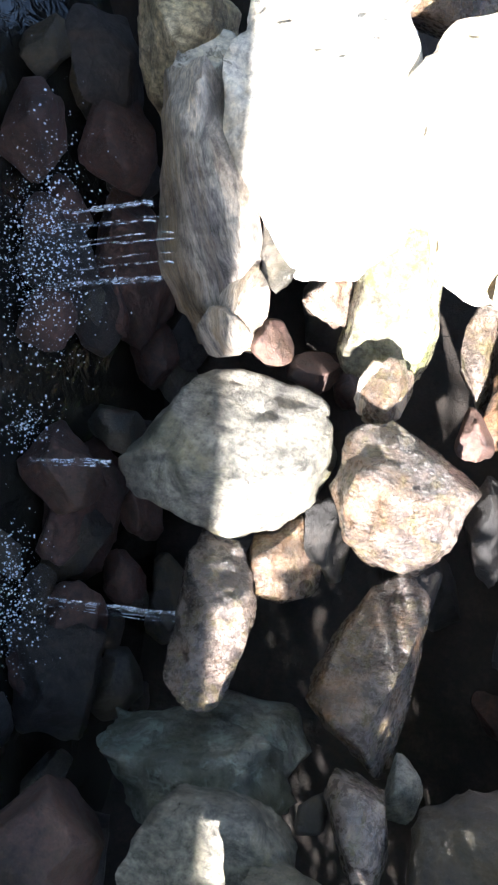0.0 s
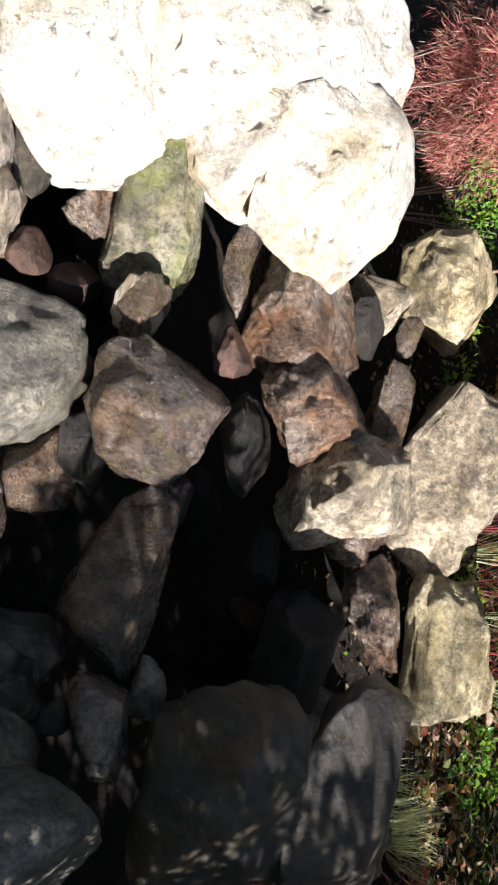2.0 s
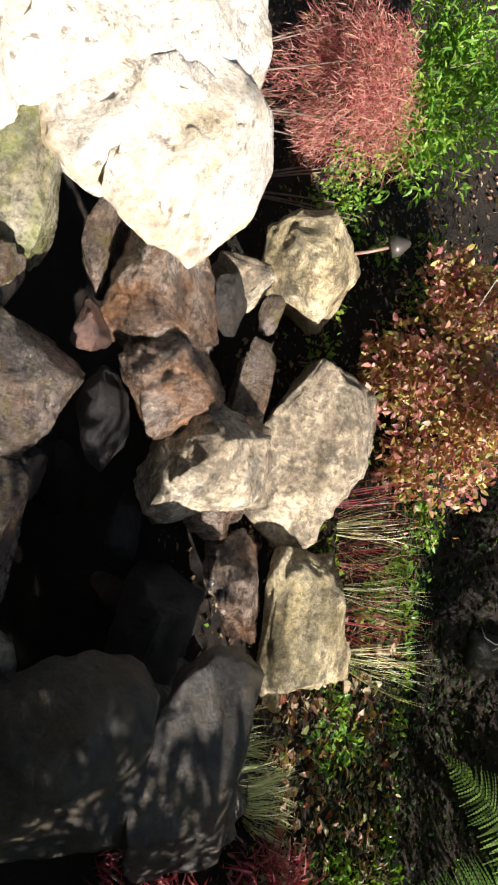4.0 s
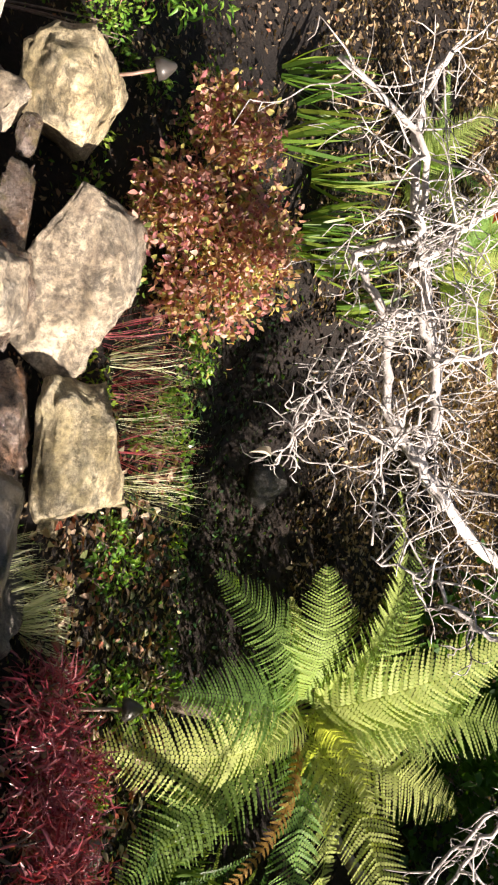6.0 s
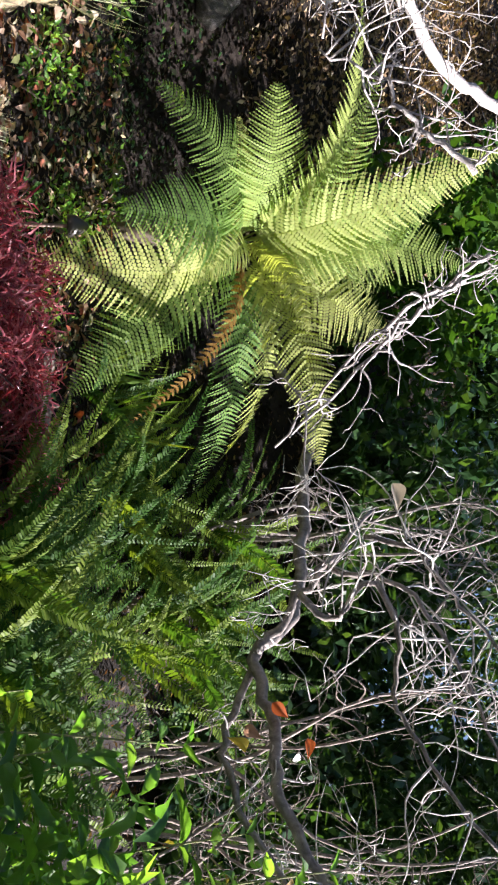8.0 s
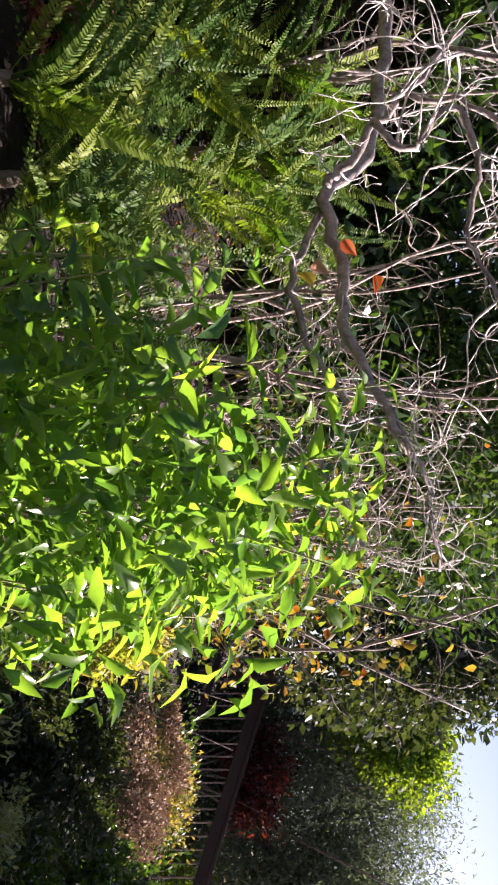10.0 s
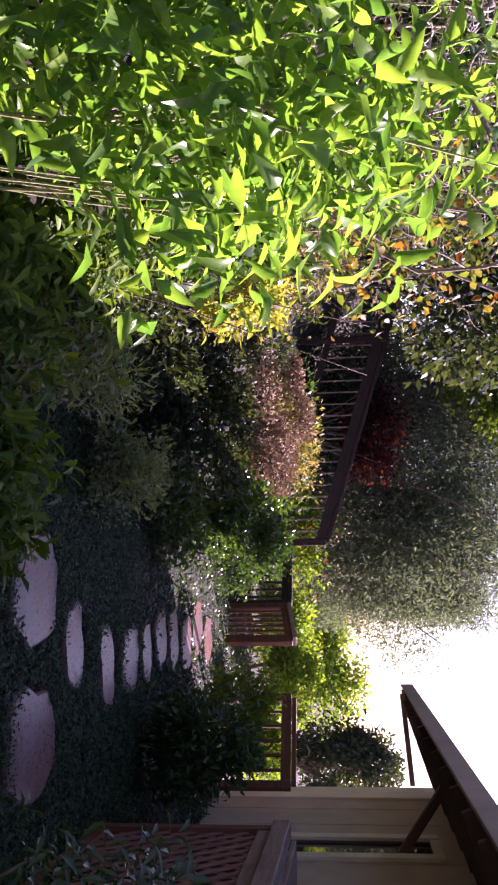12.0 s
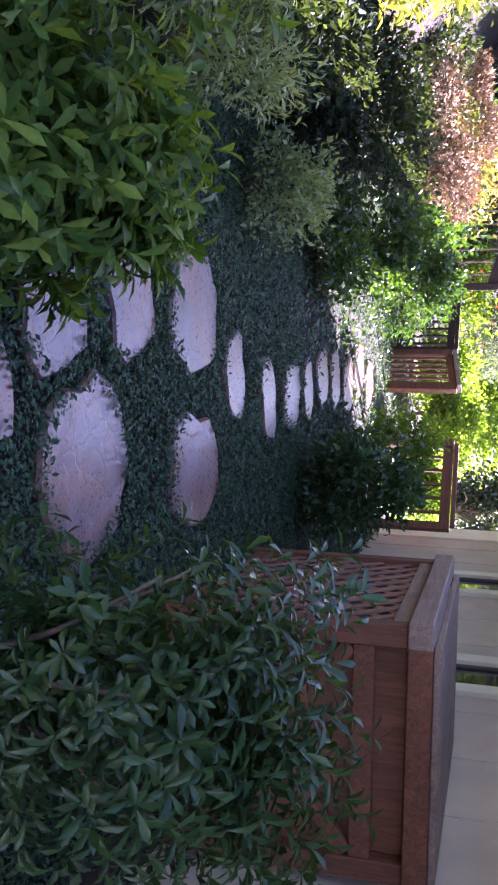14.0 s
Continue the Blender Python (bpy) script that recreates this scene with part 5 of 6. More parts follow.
thicket((3.1, 0.85, 0), (1.2, 1.25, 1.85), 15, 18, 0.34, "dense thicket of bare brown twigs behind the leafy bush", 140, BARK_TAN)
thicket((3.15, 1.4, 0), (0.9, 0.9, 2.1), 8, 12, 0.36, "tangled bare grey twigs on the slope", 141, BARK_TAN)
thicket((2.9, 2.45, 0), (0.9, 0.9, 1.25), 9, 14, 0.34, "bare grey twigs behind the large fern", 142, BARK_GREY)
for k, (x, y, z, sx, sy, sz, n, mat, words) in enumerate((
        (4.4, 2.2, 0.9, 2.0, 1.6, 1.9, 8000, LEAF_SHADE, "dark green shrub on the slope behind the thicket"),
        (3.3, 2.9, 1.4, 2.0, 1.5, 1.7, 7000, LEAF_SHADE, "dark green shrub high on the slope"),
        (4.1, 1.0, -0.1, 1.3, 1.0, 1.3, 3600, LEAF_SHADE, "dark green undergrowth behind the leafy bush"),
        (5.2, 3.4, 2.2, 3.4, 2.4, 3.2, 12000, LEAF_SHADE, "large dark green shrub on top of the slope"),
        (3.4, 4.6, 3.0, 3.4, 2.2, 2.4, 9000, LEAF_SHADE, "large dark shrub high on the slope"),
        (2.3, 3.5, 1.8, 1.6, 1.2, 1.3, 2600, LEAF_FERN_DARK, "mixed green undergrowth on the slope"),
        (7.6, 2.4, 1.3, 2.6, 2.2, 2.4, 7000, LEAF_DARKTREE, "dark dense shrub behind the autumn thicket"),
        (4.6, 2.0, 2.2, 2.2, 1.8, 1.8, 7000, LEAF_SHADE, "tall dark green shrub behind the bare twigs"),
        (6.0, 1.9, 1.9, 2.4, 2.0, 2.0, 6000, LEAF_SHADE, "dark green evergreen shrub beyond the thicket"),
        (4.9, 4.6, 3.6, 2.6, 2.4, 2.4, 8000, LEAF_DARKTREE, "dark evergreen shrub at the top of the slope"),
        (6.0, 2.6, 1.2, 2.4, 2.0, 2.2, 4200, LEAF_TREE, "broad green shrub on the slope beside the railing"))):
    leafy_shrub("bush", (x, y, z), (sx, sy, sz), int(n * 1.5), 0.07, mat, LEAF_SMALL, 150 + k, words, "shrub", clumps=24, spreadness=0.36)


# single dry leaves caught on the twigs
DRY_LEAF = {c: big_leaf("dry_leaf", 0.6, 0.5, 0.4, leaf_material("dry_leaf_" + c, [v, v], 0.6, 0.3, (1.2, 1.1, 0.9))) for c, v in
            (("pale", (0.62, 0.55, 0.46)), ("orange", (0.5, 0.13, 0.04)), ("yellow", (0.5, 0.4, 0.05)), ("pink", (0.5, 0.3, 0.22)))}
for c, p, size, way in (("orange", (2.45, 1.32, 0.86), 0.06, (0.2, -0.6, 0.7)), ("pink", (2.45, 1.24, 0.78), 0.055, (-0.2, -0.5, 0.5)), ("yellow", (2.45, 1.17, 0.78), 0.06, (-0.6, 0.2, -0.5)),
                        ("orange", (2.45, 1.21, 0.95), 0.05, (0.2, -0.9, 0.1)), ("pale", (1.42, 1.1, 0.95), 0.05, (0.3, -0.8, 0.2)), ("pale", (0.66, 1.99, 0.57), 0.05, (-0.3, 0.1, -0.6)),
                        ("orange", (0.05, 2.2, 1.12), 0.05, (0.5, 0.1, -0.6)), ("pink", (-0.02, 2.22, 1.05), 0.045, (0.4, 0.1, 0.6))):
    leaf_ob = new("dry_leaf", DRY_LEAF[c])
    leaf_ob.matrix_basis = aimed(p, Vector(p) + Vector(way), 20, (-0.6, -0.6, 0.5)) @ Matrix.Scale(size, 4)
    tagged(leaf_ob, c + " withered leaf caught on a bare twig", "leaf", "dry leaves on twigs")

# ---- house, railings and box ----
HOUSE_TURN = -6.0
FLOOR = -1.03
house = empty("house", (10.4, -3.75, FLOOR), HOUSE_TURN)
# In the house's own space x runs back along the wall (negative: nearer), y towards the path.


def wall_with_openings(x0, x1, z0, z1, thick, openings, material):
    """A wall slab along x with rectangular holes (x0, x1, z0, z1) right through it."""
    xs = sorted({x0, x1, *(v for o in openings for v in o[:2])})
    zs = sorted({z0, z1, *(v for o in openings for v in o[2:])})
    bm = bmesh.new()
    for a, b in zip(xs, xs[1:]):
        for c, d in zip(zs, zs[1:]):
            if any(o[0] <= a and b <= o[1] and o[2] <= c and d <= o[3] for o in openings):
                continue
            made = bmesh.ops.create_cube(bm, size=1.0)["verts"]
            for v in made:
                v.co = Vector(((a + b) / 2 + v.co.x * (b - a), v.co.y * thick - thick / 2, (c + d) / 2 + v.co.z * (d - c)))
    bmesh.ops.remove_doubles(bm, verts=bm.verts, dist=1e-5)
    inner = [f for f in bm.faces if sum(1 for g in bm.faces if g is not f and (g.calc_center_median() - f.calc_center_median()).length < 1e-5)]
    bmesh.ops.delete(bm, geom=inner, context="FACES_ONLY")
    me = bpy.data.meshes.new("wall")
    bm.to_mesh(me)
    bm.free()
    me.materials.append(material)
    return me


OPENINGS = [(-1.95, -1.48, 0.06, 2.28), (-4.2, -3.78, 0.06, 2.14)]
child("wall", wall_with_openings(-9.0, 0.62, 0.0, 2.62, 0.14, OPENINGS, SIDING), house)
child("wall", box_mesh("wall", (0.14, 5.0, 2.62), SIDING, 0.002, (0.55, -2.65, 1.31)), house)
for i in range(14):
    x = -0.3 - i * 0.61
    if not any(a < x < b for a, b, *_ in OPENINGS):
        child("batten", box_mesh("batten", (0.012, 0.006, 2.5), SIDING, 0, (x, 0.003, 1.26)), house)
child("corner_board", box_mesh("corner_board", (0.5, 0.022, 2.56), TRIM, 0.003, (0.375, 0.012, 1.28)), house)
for a, b, c, d in OPENINGS:
    w = child("window", box_mesh("pane", (b - a, 0.012, d - c), GLASS, 0, ((a + b) / 2, -0.014, (c + d) / 2)), house)
    for x in (a - 0.065, b + 0.065):
        child("casing", box_mesh("casing", (0.13, 0.04, d - c + 0.18), TRIM, 0.004, (x, 0.02, (c + d) / 2)), w)
    child("casing", box_mesh("casing", (b - a, 0.03, 0.09), TRIM, 0.003, ((a + b) / 2, 0.015, d + 0.045)), w)
    if c > 0.04:
        child("sill", box_mesh("sill", (b - a, 0.06, 0.06), TRIM, 0.003, ((a + b) / 2, 0.03, c - 0.03)), w)
    for x in (a + 0.02, b - 0.02):
        child("sash", box_mesh("sash", (0.035, 0.02, d - c), BLACK_TRIM, 0.003, (x, 0.0, (c + d) / 2)), w)
# roof: eave 1.1 m out, rising behind
rise = 0.32


def roof_slab(name, y0, y1, z0, thick, material, x0=-9.3, x1=0.85):
    z1 = z0 + (y0 - y1) * rise
    v = [(x0, y0, z0), (x1, y0, z0), (x1, y1, z1), (x0, y1, z1)]
    v += [(x, y, z + thick) for x, y, z in v]
    f = [(3, 2, 1, 0), (4, 5, 6, 7), (0, 1, 5, 4), (1, 2, 6, 5), (2, 3, 7, 6), (3, 0, 4, 7)]
    return mesh_data(name, v, f, material)


child("soffit", roof_slab("soffit", 1.1, -3.0, 2.27, 0.02, ROOF_UNDER), house)
child("roof", roof_slab("roof", 1.14, -3.0, 2.295, 0.05, SHINGLE), house)
child("fascia", box_mesh("fascia", (10.15, 0.03, 0.14), FASCIA, 0.004, (-4.225, 1.155, 2.29)), house)
me, m = beam_mesh("barge_board", (0.872, 1.12, 2.29), (0.872, -3.0, 2.29 + 4.1 * rise), 0.04, 0.15, FASCIA)
child("barge_board", me, house, m)
for i in range(16):
    x = 0.7 - i * 0.6
    me, m = beam_mesh("rafter", (x, 1.08, 2.23), (x, -0.02, 2.23 + 1.1 * rise), 0.045, 0.08, ROOF_UNDER)
    child("rafter", me, house, m)
me, m = beam_mesh("tie_beam", (0.66, 1.08, 2.22), (0.66, 0.03, 2.3), 0.05, 0.06, FASCIA)
child("tie_beam", me, house, m)
for x in (-1.9,):
    me, m = beam_mesh("brace", (x, 0.02, 2.0), (x, 0.62, 2.42), 0.07, 0.08, ROOF_UNDER)
    child("brace", me, house, m)
tagged(house, "beige board-sided house with cream trim and deep brown eaves", "house")


# a lantern on the wall
lantern = empty("wall_lantern", (5.03, -3.19, 0.65), HOUSE_TURN)
child("base", box_mesh("base", (0.2, 0.2, 0.02), DARK_METAL, 0.004, (0, 0.16, 0.0)), lantern)
for x in (-0.085, 0.085):
    for y in (0.075, 0.245):
        child("post", box_mesh("post", (0.018, 0.018, 0.24), DARK_METAL, 0.003, (x, y, 0.13)), lantern)
child("cap", mesh_data("cap", [(-0.13, 0.03, 0.25), (0.13, 0.03, 0.25), (0.13, 0.29, 0.25), (-0.13, 0.29, 0.25), (-0.04, 0.12, 0.36), (0.04, 0.12, 0.36), (0.04, 0.2, 0.36), (-0.04, 0.2, 0.36)], [(3, 2, 1, 0), (4, 5, 6, 7), (0, 1, 5, 4), (1, 2, 6, 5), (2, 3, 7, 6), (3, 0, 4, 7)], DARK_METAL), lantern)
child("back_plate", box_mesh("back_plate", (0.12, 0.02, 0.3), DARK_METAL, 0.004, (0, 0.012, 0.15)), lantern)
child("arm", box_mesh("arm", (0.02, 0.16, 0.02), DARK_METAL, 0.003, (0, 0.09, 0.37)), lantern)
child("arm_post", box_mesh("arm_post", (0.02, 0.02, 0.1), DARK_METAL, 0.003, (0, 0.02, 0.33)), lantern)
tagged(lantern, "dark metal wall lantern with a wide cap on beige siding", "lantern")


def railing(name, a, b, top0, top1, height, spacing, label, posts=(0, 1), rail_mat=None, slat_mat=None, cap=0.09, slat=0.03, deep=0.09, cap_mat=None):
    """A railing between two places on plan: posts, a top and a bottom rail, and balusters one by one."""
    thing = empty(name, (a[0], a[1], top0 - height))
    d = Vector((b[0] - a[0], b[1] - a[1], top1 - top0))
    flat = Vector((d.x, d.y, 0))
    turn = math.degrees(math.atan2(d.y, d.x))
    up = Vector((0, 0, height))
    rm, sm = rail_mat or WOOD_RAIL, slat_mat or WOOD_GREY
    me, m = beam_mesh("top_rail", up, up + d, cap, 0.05, cap_mat or rm)
    child("top_rail", me, thing, m)
    me, m = beam_mesh("sub_rail", up - Vector((0, 0, 0.03 + deep / 2)), up + d - Vector((0, 0, 0.03 + deep / 2)), 0.04, deep, rm)
    child("sub_rail", me, thing, m)
    me, m = beam_mesh("bottom_rail", Vector((0, 0, 0.12)), d + Vector((0, 0, 0.12)), 0.04, 0.09, rm)
    child("bottom_rail", me, thing, m)
    n = int(flat.length / spacing)
    bar = box_mesh("baluster", (slat, slat, height - 0.24), sm, 0.003)
    for k in range(1, n):
        p = d * (k / n) + Vector((0, 0, 0.12 + (height - 0.24) / 2))
        child("baluster", bar, thing, pose(*p, 0, 0, turn))
    post = box_mesh("post", (0.09, 0.09, height + 0.45), rm, 0.006)
    for k in posts:
        p = d * k + Vector((0, 0, (height - 0.45) / 2 - 0.03))
        child("post", post, thing, pose(*p, 0, 0, turn))
    return tagged(thing, label, "railing")


railing("railing", (13.3, -1.05), (12.88, 3.1), 0.33, 1.66, 0.95, 0.165, "dark wooden stair railing with slim pale balusters", (0, 0.7, 1), slat=0.02, deep=0.15, cap=0.07, slat_mat=WOOD_PALE)
railing("railing", (13.2, -1.14), (12.4, -1.83), -0.2, -0.19, 0.85, 0.12, "dark wooden landing railing below the stair", (0, 1), slat_mat=WOOD_RAIL)
# Paler wood on this cap puts the sun on its top into colour.
railing("railing", (12.35, -1.86), (11.88, -2.24), -0.2, -0.11, 1.08, 0.085, "red-brown railing panel with its cap coloured pale for sun", (0, 1), slat_mat=WOOD_RED_UP, cap=0.16, rail_mat=WOOD_RED, cap_mat=WOOD_PALE)
railing("gate", (10.4, -2.62), (9.8, -3.38), -0.055, -0.055, 1.0, 0.15, "red-brown wooden gate panel with upright slats", (0, 1), slat_mat=WOOD_RED_UP, cap=0.07, deep=0.11, rail_mat=WOOD_RED)

# lattice box against the house
box = empty("lattice_screen", (4.14, -1.96, FLOOR), -9.5)
BX, BY, BH = 1.5, 1.08, 1.2
for x, y in ((0.045, -0.045), (BX - 0.045, -0.045), (0.045, -BY + 0.045), (BX - 0.045, -BY + 0.045)):
    child("post", box_mesh("post", (0.09, 0.09, BH - 0.1), WOOD_RED_UP, 0.005, (x, y, (BH - 0.1) / 2)), box)
child("top_beam", box_mesh("top_beam", (BX + 0.06, 0.11, 0.1), WOOD_CAP, 0.006, (BX / 2, -0.03, BH - 0.05)), box)
child("top_beam", box_mesh("top_beam", (0.11, BY, 0.1), WOOD_RED, 0.006, (0.025, -BY / 2 - 0.085, BH - 0.05)), box, label="rough red-brown end beam")
child("top", box_mesh("top", (BX, BY - 0.1, 0.03), WOOD_CAP, 0.004, (BX / 2, -BY / 2 - 0.03, BH + 0.017)), box)
child("rail", box_mesh("rail", (BX - 0.18, 0.04, 0.08), WOOD_CAP, 0.004, (BX / 2, -0.03, BH - 0.14)), box)
child("rail", box_mesh("rail", (BX - 0.18, 0.04, 0.09), WOOD_RED, 0.004, (BX / 2, -0.03, 0.12)), box)
child("rail", box_mesh("rail", (0.04, BY - 0.18, 0.09), WOOD_RED, 0.004, (0.03, -BY / 2, BH - 0.28)), box)
child("rail", box_mesh("rail", (0.04, BY - 0.18, 0.09), WOOD_RED, 0.004, (0.03, -BY / 2, 0.12)), box)
lo, hi, xa, xb = 0.165, BH - 0.18, 0.09, BX - 0.09
for layer, sign in ((0.004, 1), (-0.006, -1)):
    c = -1.2
    while c < 2.6:
        # slats run along x = c + sign * z, clipped to the panel
        pts = []
        za, zb = sorted(((xa - c) / sign, (xb - c) / sign))
        z0, z1 = max(lo, za), min(hi, zb)
        if z1 - z0 > 0.05:
            a, b = Vector((c + sign * z0, -0.03 + layer, z0)), Vector((c + sign * z1, -0.03 + layer, z1))
            me, m = beam_mesh("lattice_slat", a, b, 0.008, 0.042, WOOD_SLAT, 0)
            child("lattice_slat", me, box, m)
        c += 0.15
for a, b in (((0.03, -0.1, 0.18), (0.03, -BY + 0.1, BH - 0.34)), ((0.03, -BY + 0.1, 0.18), (0.03, -0.1, BH - 0.34))):
    me, m = beam_mesh("brace", a, b, 0.03, 0.07, WOOD_RED)
    child("brace", me, box, m)
# Blackened sheet behind the slats in place of the box's inner shade.
child("back_panel", box_mesh("back_panel", (BX - 0.2, 0.02, BH - 0.12), SHADE_WOOD, 0.002, (BX / 2, -0.075, BH / 2 - 0.05)), box)
child("back_panel", box_mesh("back_panel", (0.02, BY - 0.2, BH - 0.12), WOOD_RED_UP, 0.002, (0.075, -BY / 2, BH / 2 - 0.05)), box)
tagged(box, "red-brown wooden lattice screen box with a weathered top", "wooden box")

# ---- flagstone path ----
rng = np.random.default_rng(200)
FLAGS = []


def flag(cx, cy, w, d, turn, seed):
    r = np.random.default_rng(seed)
    n, top, low = 17, [], []
    for k in range(n):
        a = 2 * math.pi * k / n
        e = (abs(math.cos(a)) ** 3.2 + abs(math.sin(a)) ** 3.2) ** (-1 / 3.2)
        s = e * (0.86 + 0.26 * r.random())
        top.append((math.cos(a) * s * w / 2, math.sin(a) * s * d / 2))
    v = [(x, y, -0.05) for x, y in top] + [(x, y, 0.012) for x, y in top] + [(x * 0.95, y * 0.95, 0.024) for x, y in top]
    f = [tuple(range(2 * n, 3 * n))]
    for k in range(n):
        j = (k + 1) % n
        f += [(k, j, n + j, n + k), (n + k, n + j, 2 * n + j, 2 * n + k)]
    ob = new("flagstone", mesh_data("flagstone", v, f, FLAG))
    ob.matrix_basis = pose(cx, cy, FLOOR + 0.004, 0, 0, turn)
    FLAGS.append((cx, cy, max(w, d) / 2))
    return tagged(ob, "irregular purple-grey flagstone with rusty stains, set in groundcover", "flagstone", "stepping stones of the path")


for k, (x, y, w, d, turn) in enumerate(((3.57, -1.2, 0.62, 0.62, 8), (4.68, -1.5, 0.66, 0.5, -10), (3.43, -0.64, 0.4, 0.38, 5), (4.03, -0.6, 0.4, 0.54, 12), (4.77, -0.75, 0.64, 0.52, -5),
                                        (5.36, -1.14, 0.3, 0.47, 0), (6.05, -1.39, 0.3, 0.52, 8), (2.95, -0.84, 0.32, 0.34, 0), (6.67, -1.46, 0.46, 0.46, 0), (7.2, -1.52, 0.3, 0.44, 10),
                                        (7.75, -1.5, 0.4, 0.42, 0), (8.3, -1.6, 0.4, 0.5, 15), (8.95, -1.75, 0.5, 0.5, -8), (9.6, -1.7, 0.6, 0.55, 0), (10.3, -1.95, 0.6, 0.5, 5))):
    flag(x, y, w * 1.04, d * 1.04, turn, 210 + k)



# leaves between the stones
def cover_leaves(name, count, xr, yr, leaf, material, template, seed, label, category, lift=0.03, keep_off=True, sag=0.0, zrange=(-9, 9)):
    r = np.random.default_rng(seed)
    x, y = r.uniform(*xr, count), r.uniform(*yr, count)
    ok = np.ones(count, bool)
    if keep_off:
        for cx, cy, rad in FLAGS:
            ok &= np.hypot(x - cx, y - cy) > rad * 0.86
    z = ground_z(x, y)
    ok &= (z > zrange[0]) & (z < zrange[1])
    # The shade-coloured leaves lie only inside the hollow.
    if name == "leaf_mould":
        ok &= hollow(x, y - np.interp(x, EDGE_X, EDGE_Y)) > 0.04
    if name in ("leaf_litter", "dry_straw"):
        ok &= hollow(x, y - np.interp(x, EDGE_X, EDGE_Y)) < 0.16 + 0.25 * (r.random(count) < 0.08)
    x, y, z = x[ok], y[ok], z[ok]
    n = len(x)
    p = np.stack([x, y, z + lift * r.random(n) + 0.004], 1)
    d = rand_dirs(r, n, 0.0)
    d[:, 2] *= 0.45
    ups = rand_dirs(r, n, 2.5)
    ob = new(name, spread(name, p, d, ups, leaf * (0.6 + 0.7 * r.random(n)), template, material))
    return tagged(ob, label, category, kind="stuff")


cover_leaves("groundcover", 95000, (2.2, 7.0), (-2.6, 0.4), 0.026, LEAF_COVER, LEAF_SMALL, 201, "low blue-green creeping groundcover between flagstones", "groundcover", 0.05, zrange=(-1.2, -0.9))
cover_leaves("groundcover", 20000, (7.0, 14.0), (-4.0, 0.6), 0.05, LEAF_COVER, LEAF_SMALL, 202, "low green groundcover along the far path", "groundcover", 0.05, zrange=(-1.2, -0.9))
cover_leaves("dry_straw", 60000, (-2.2, 2.6), (3.2, 6.2), 0.034, LEAF_STRAW, LEAF_SMALL, 207, "pale dry leaves and straw covering the sunny upper bank", "leaf litter", 0.03, False, zrange=(0.75, 3.2))
cover_leaves("leaf_litter", 60000, (-2.2, 4.2), (1.6, 6.2), 0.026, LEAF_LITTER, LEAF_SMALL, 203, "brown fallen leaves and bark chips on the bank", "leaf litter", 0.02, False, zrange=(-0.45, 3))
cover_leaves("leaf_litter", 1500, (4.2, 9.0), (0.4, 5.0), 0.06, LEAF_LITTER, LEAF_SMALL, 204, "brown fallen leaves on the far bank", "leaf litter", 0.02, False, zrange=(-0.95, 3))
cover_leaves("leaf_litter", 9000, (-0.9, 2.2), (1.9, 3.5), 0.022, LEAF_STRAW, LEAF_SMALL, 208, "pale bits of dry leaf scattered along the bank edge", "leaf litter", 0.02, False, zrange=(-0.25, 0.55))
cover_leaves("leaf_litter", 3400, (0.7, 2.5), (1.9, 3.05), 0.046, LEAF_FALLEN, leaf_template(0.55, 0.12, 0.2), 209, "large curled brown, reddish and pale fallen leaves along the bank edge", "leaf litter", 0.03, False, zrange=(-0.12, 0.28))
# Blackened leaves stand in for the shade on the ditch floor.
cover_leaves("leaf_mould", 26000, (0.3, 2.9), (1.9, 4.1), 0.034, LEAF_DITCH_SHADE, LEAF_SMALL, 210, "leaves coloured near-black for shade on the floor of the ditch", "leaf litter", 0.04, False, zrange=(-0.1, 1.3))
cover_leaves("weeds", 6000, (-1.4, 2.8), (1.6, 3.6), 0.022, LEAF_GREEN, LEAF_SMALL, 205, "scattered small green weeds on the bank", "weeds", 0.05, False, zrange=(-0.3, 0.8))


# Low dark plants; their density also helps paint the hollow's shade.
cover_leaves("undergrowth", 17000, (0.2, 2.9), (1.5, 3.6), 0.026, LEAF_SHADE, LEAF_SMALL, 206, "creeping undergrowth, also darkening the hollow of the bank for shade", "groundcover", 0.07, False, zrange=(0.02, 0.62))


# garden lights on stakes
def stake_light(foot, head, label):
    thing = empty("stake_light", foot)
    d = Vector(head) - Vector(foot)
    child("stake", mesh_data("stake", *tube([(0, 0, -0.05), d * 0.5, d], [0.006, 0.006, 0.006], 8), COPPER, smooth=True), thing)
    ax = d.normalized()
    child("shade", mesh_data("shade", *tube([d - ax * 0.01, d + ax * 0.015, d + ax * 0.05, d + ax * 0.056], [0.036, 0.034, 0.012, 0.004], 14), DARK_METAL, smooth=True), thing)
    return tagged(thing, label, "garden lamp")


stake_light((-0.3, 2.89, 0.03), (-0.34, 2.9, 0.19), "small copper garden lamp on a stake")
stake_light((1.6, 2.43, 0.0), (1.6, 2.45, 0.2), "small dark garden lamp on a stake")

rock("stone", (1.15, 3.5, float(ground_z(1.15, 3.5)) + 0.05), (0.2, 0.18, 0.17), -20, 0, 300, "wet")
LOG = ((1.98, 2.33, 0.12), (2.2, 2.22, 0.11), (2.42, 2.08, 0.09))
log = empty("log", LOG[0])
pts = [Vector(p) - Vector(LOG[0]) for p in smoothed(LOG, 5)]
child("trunk", mesh_data("trunk", *tube(pts, [0.032 + 0.004 * math.sin(i * 1.7) for i in range(len(pts))], 9), BARK_TAN, smooth=True), log)
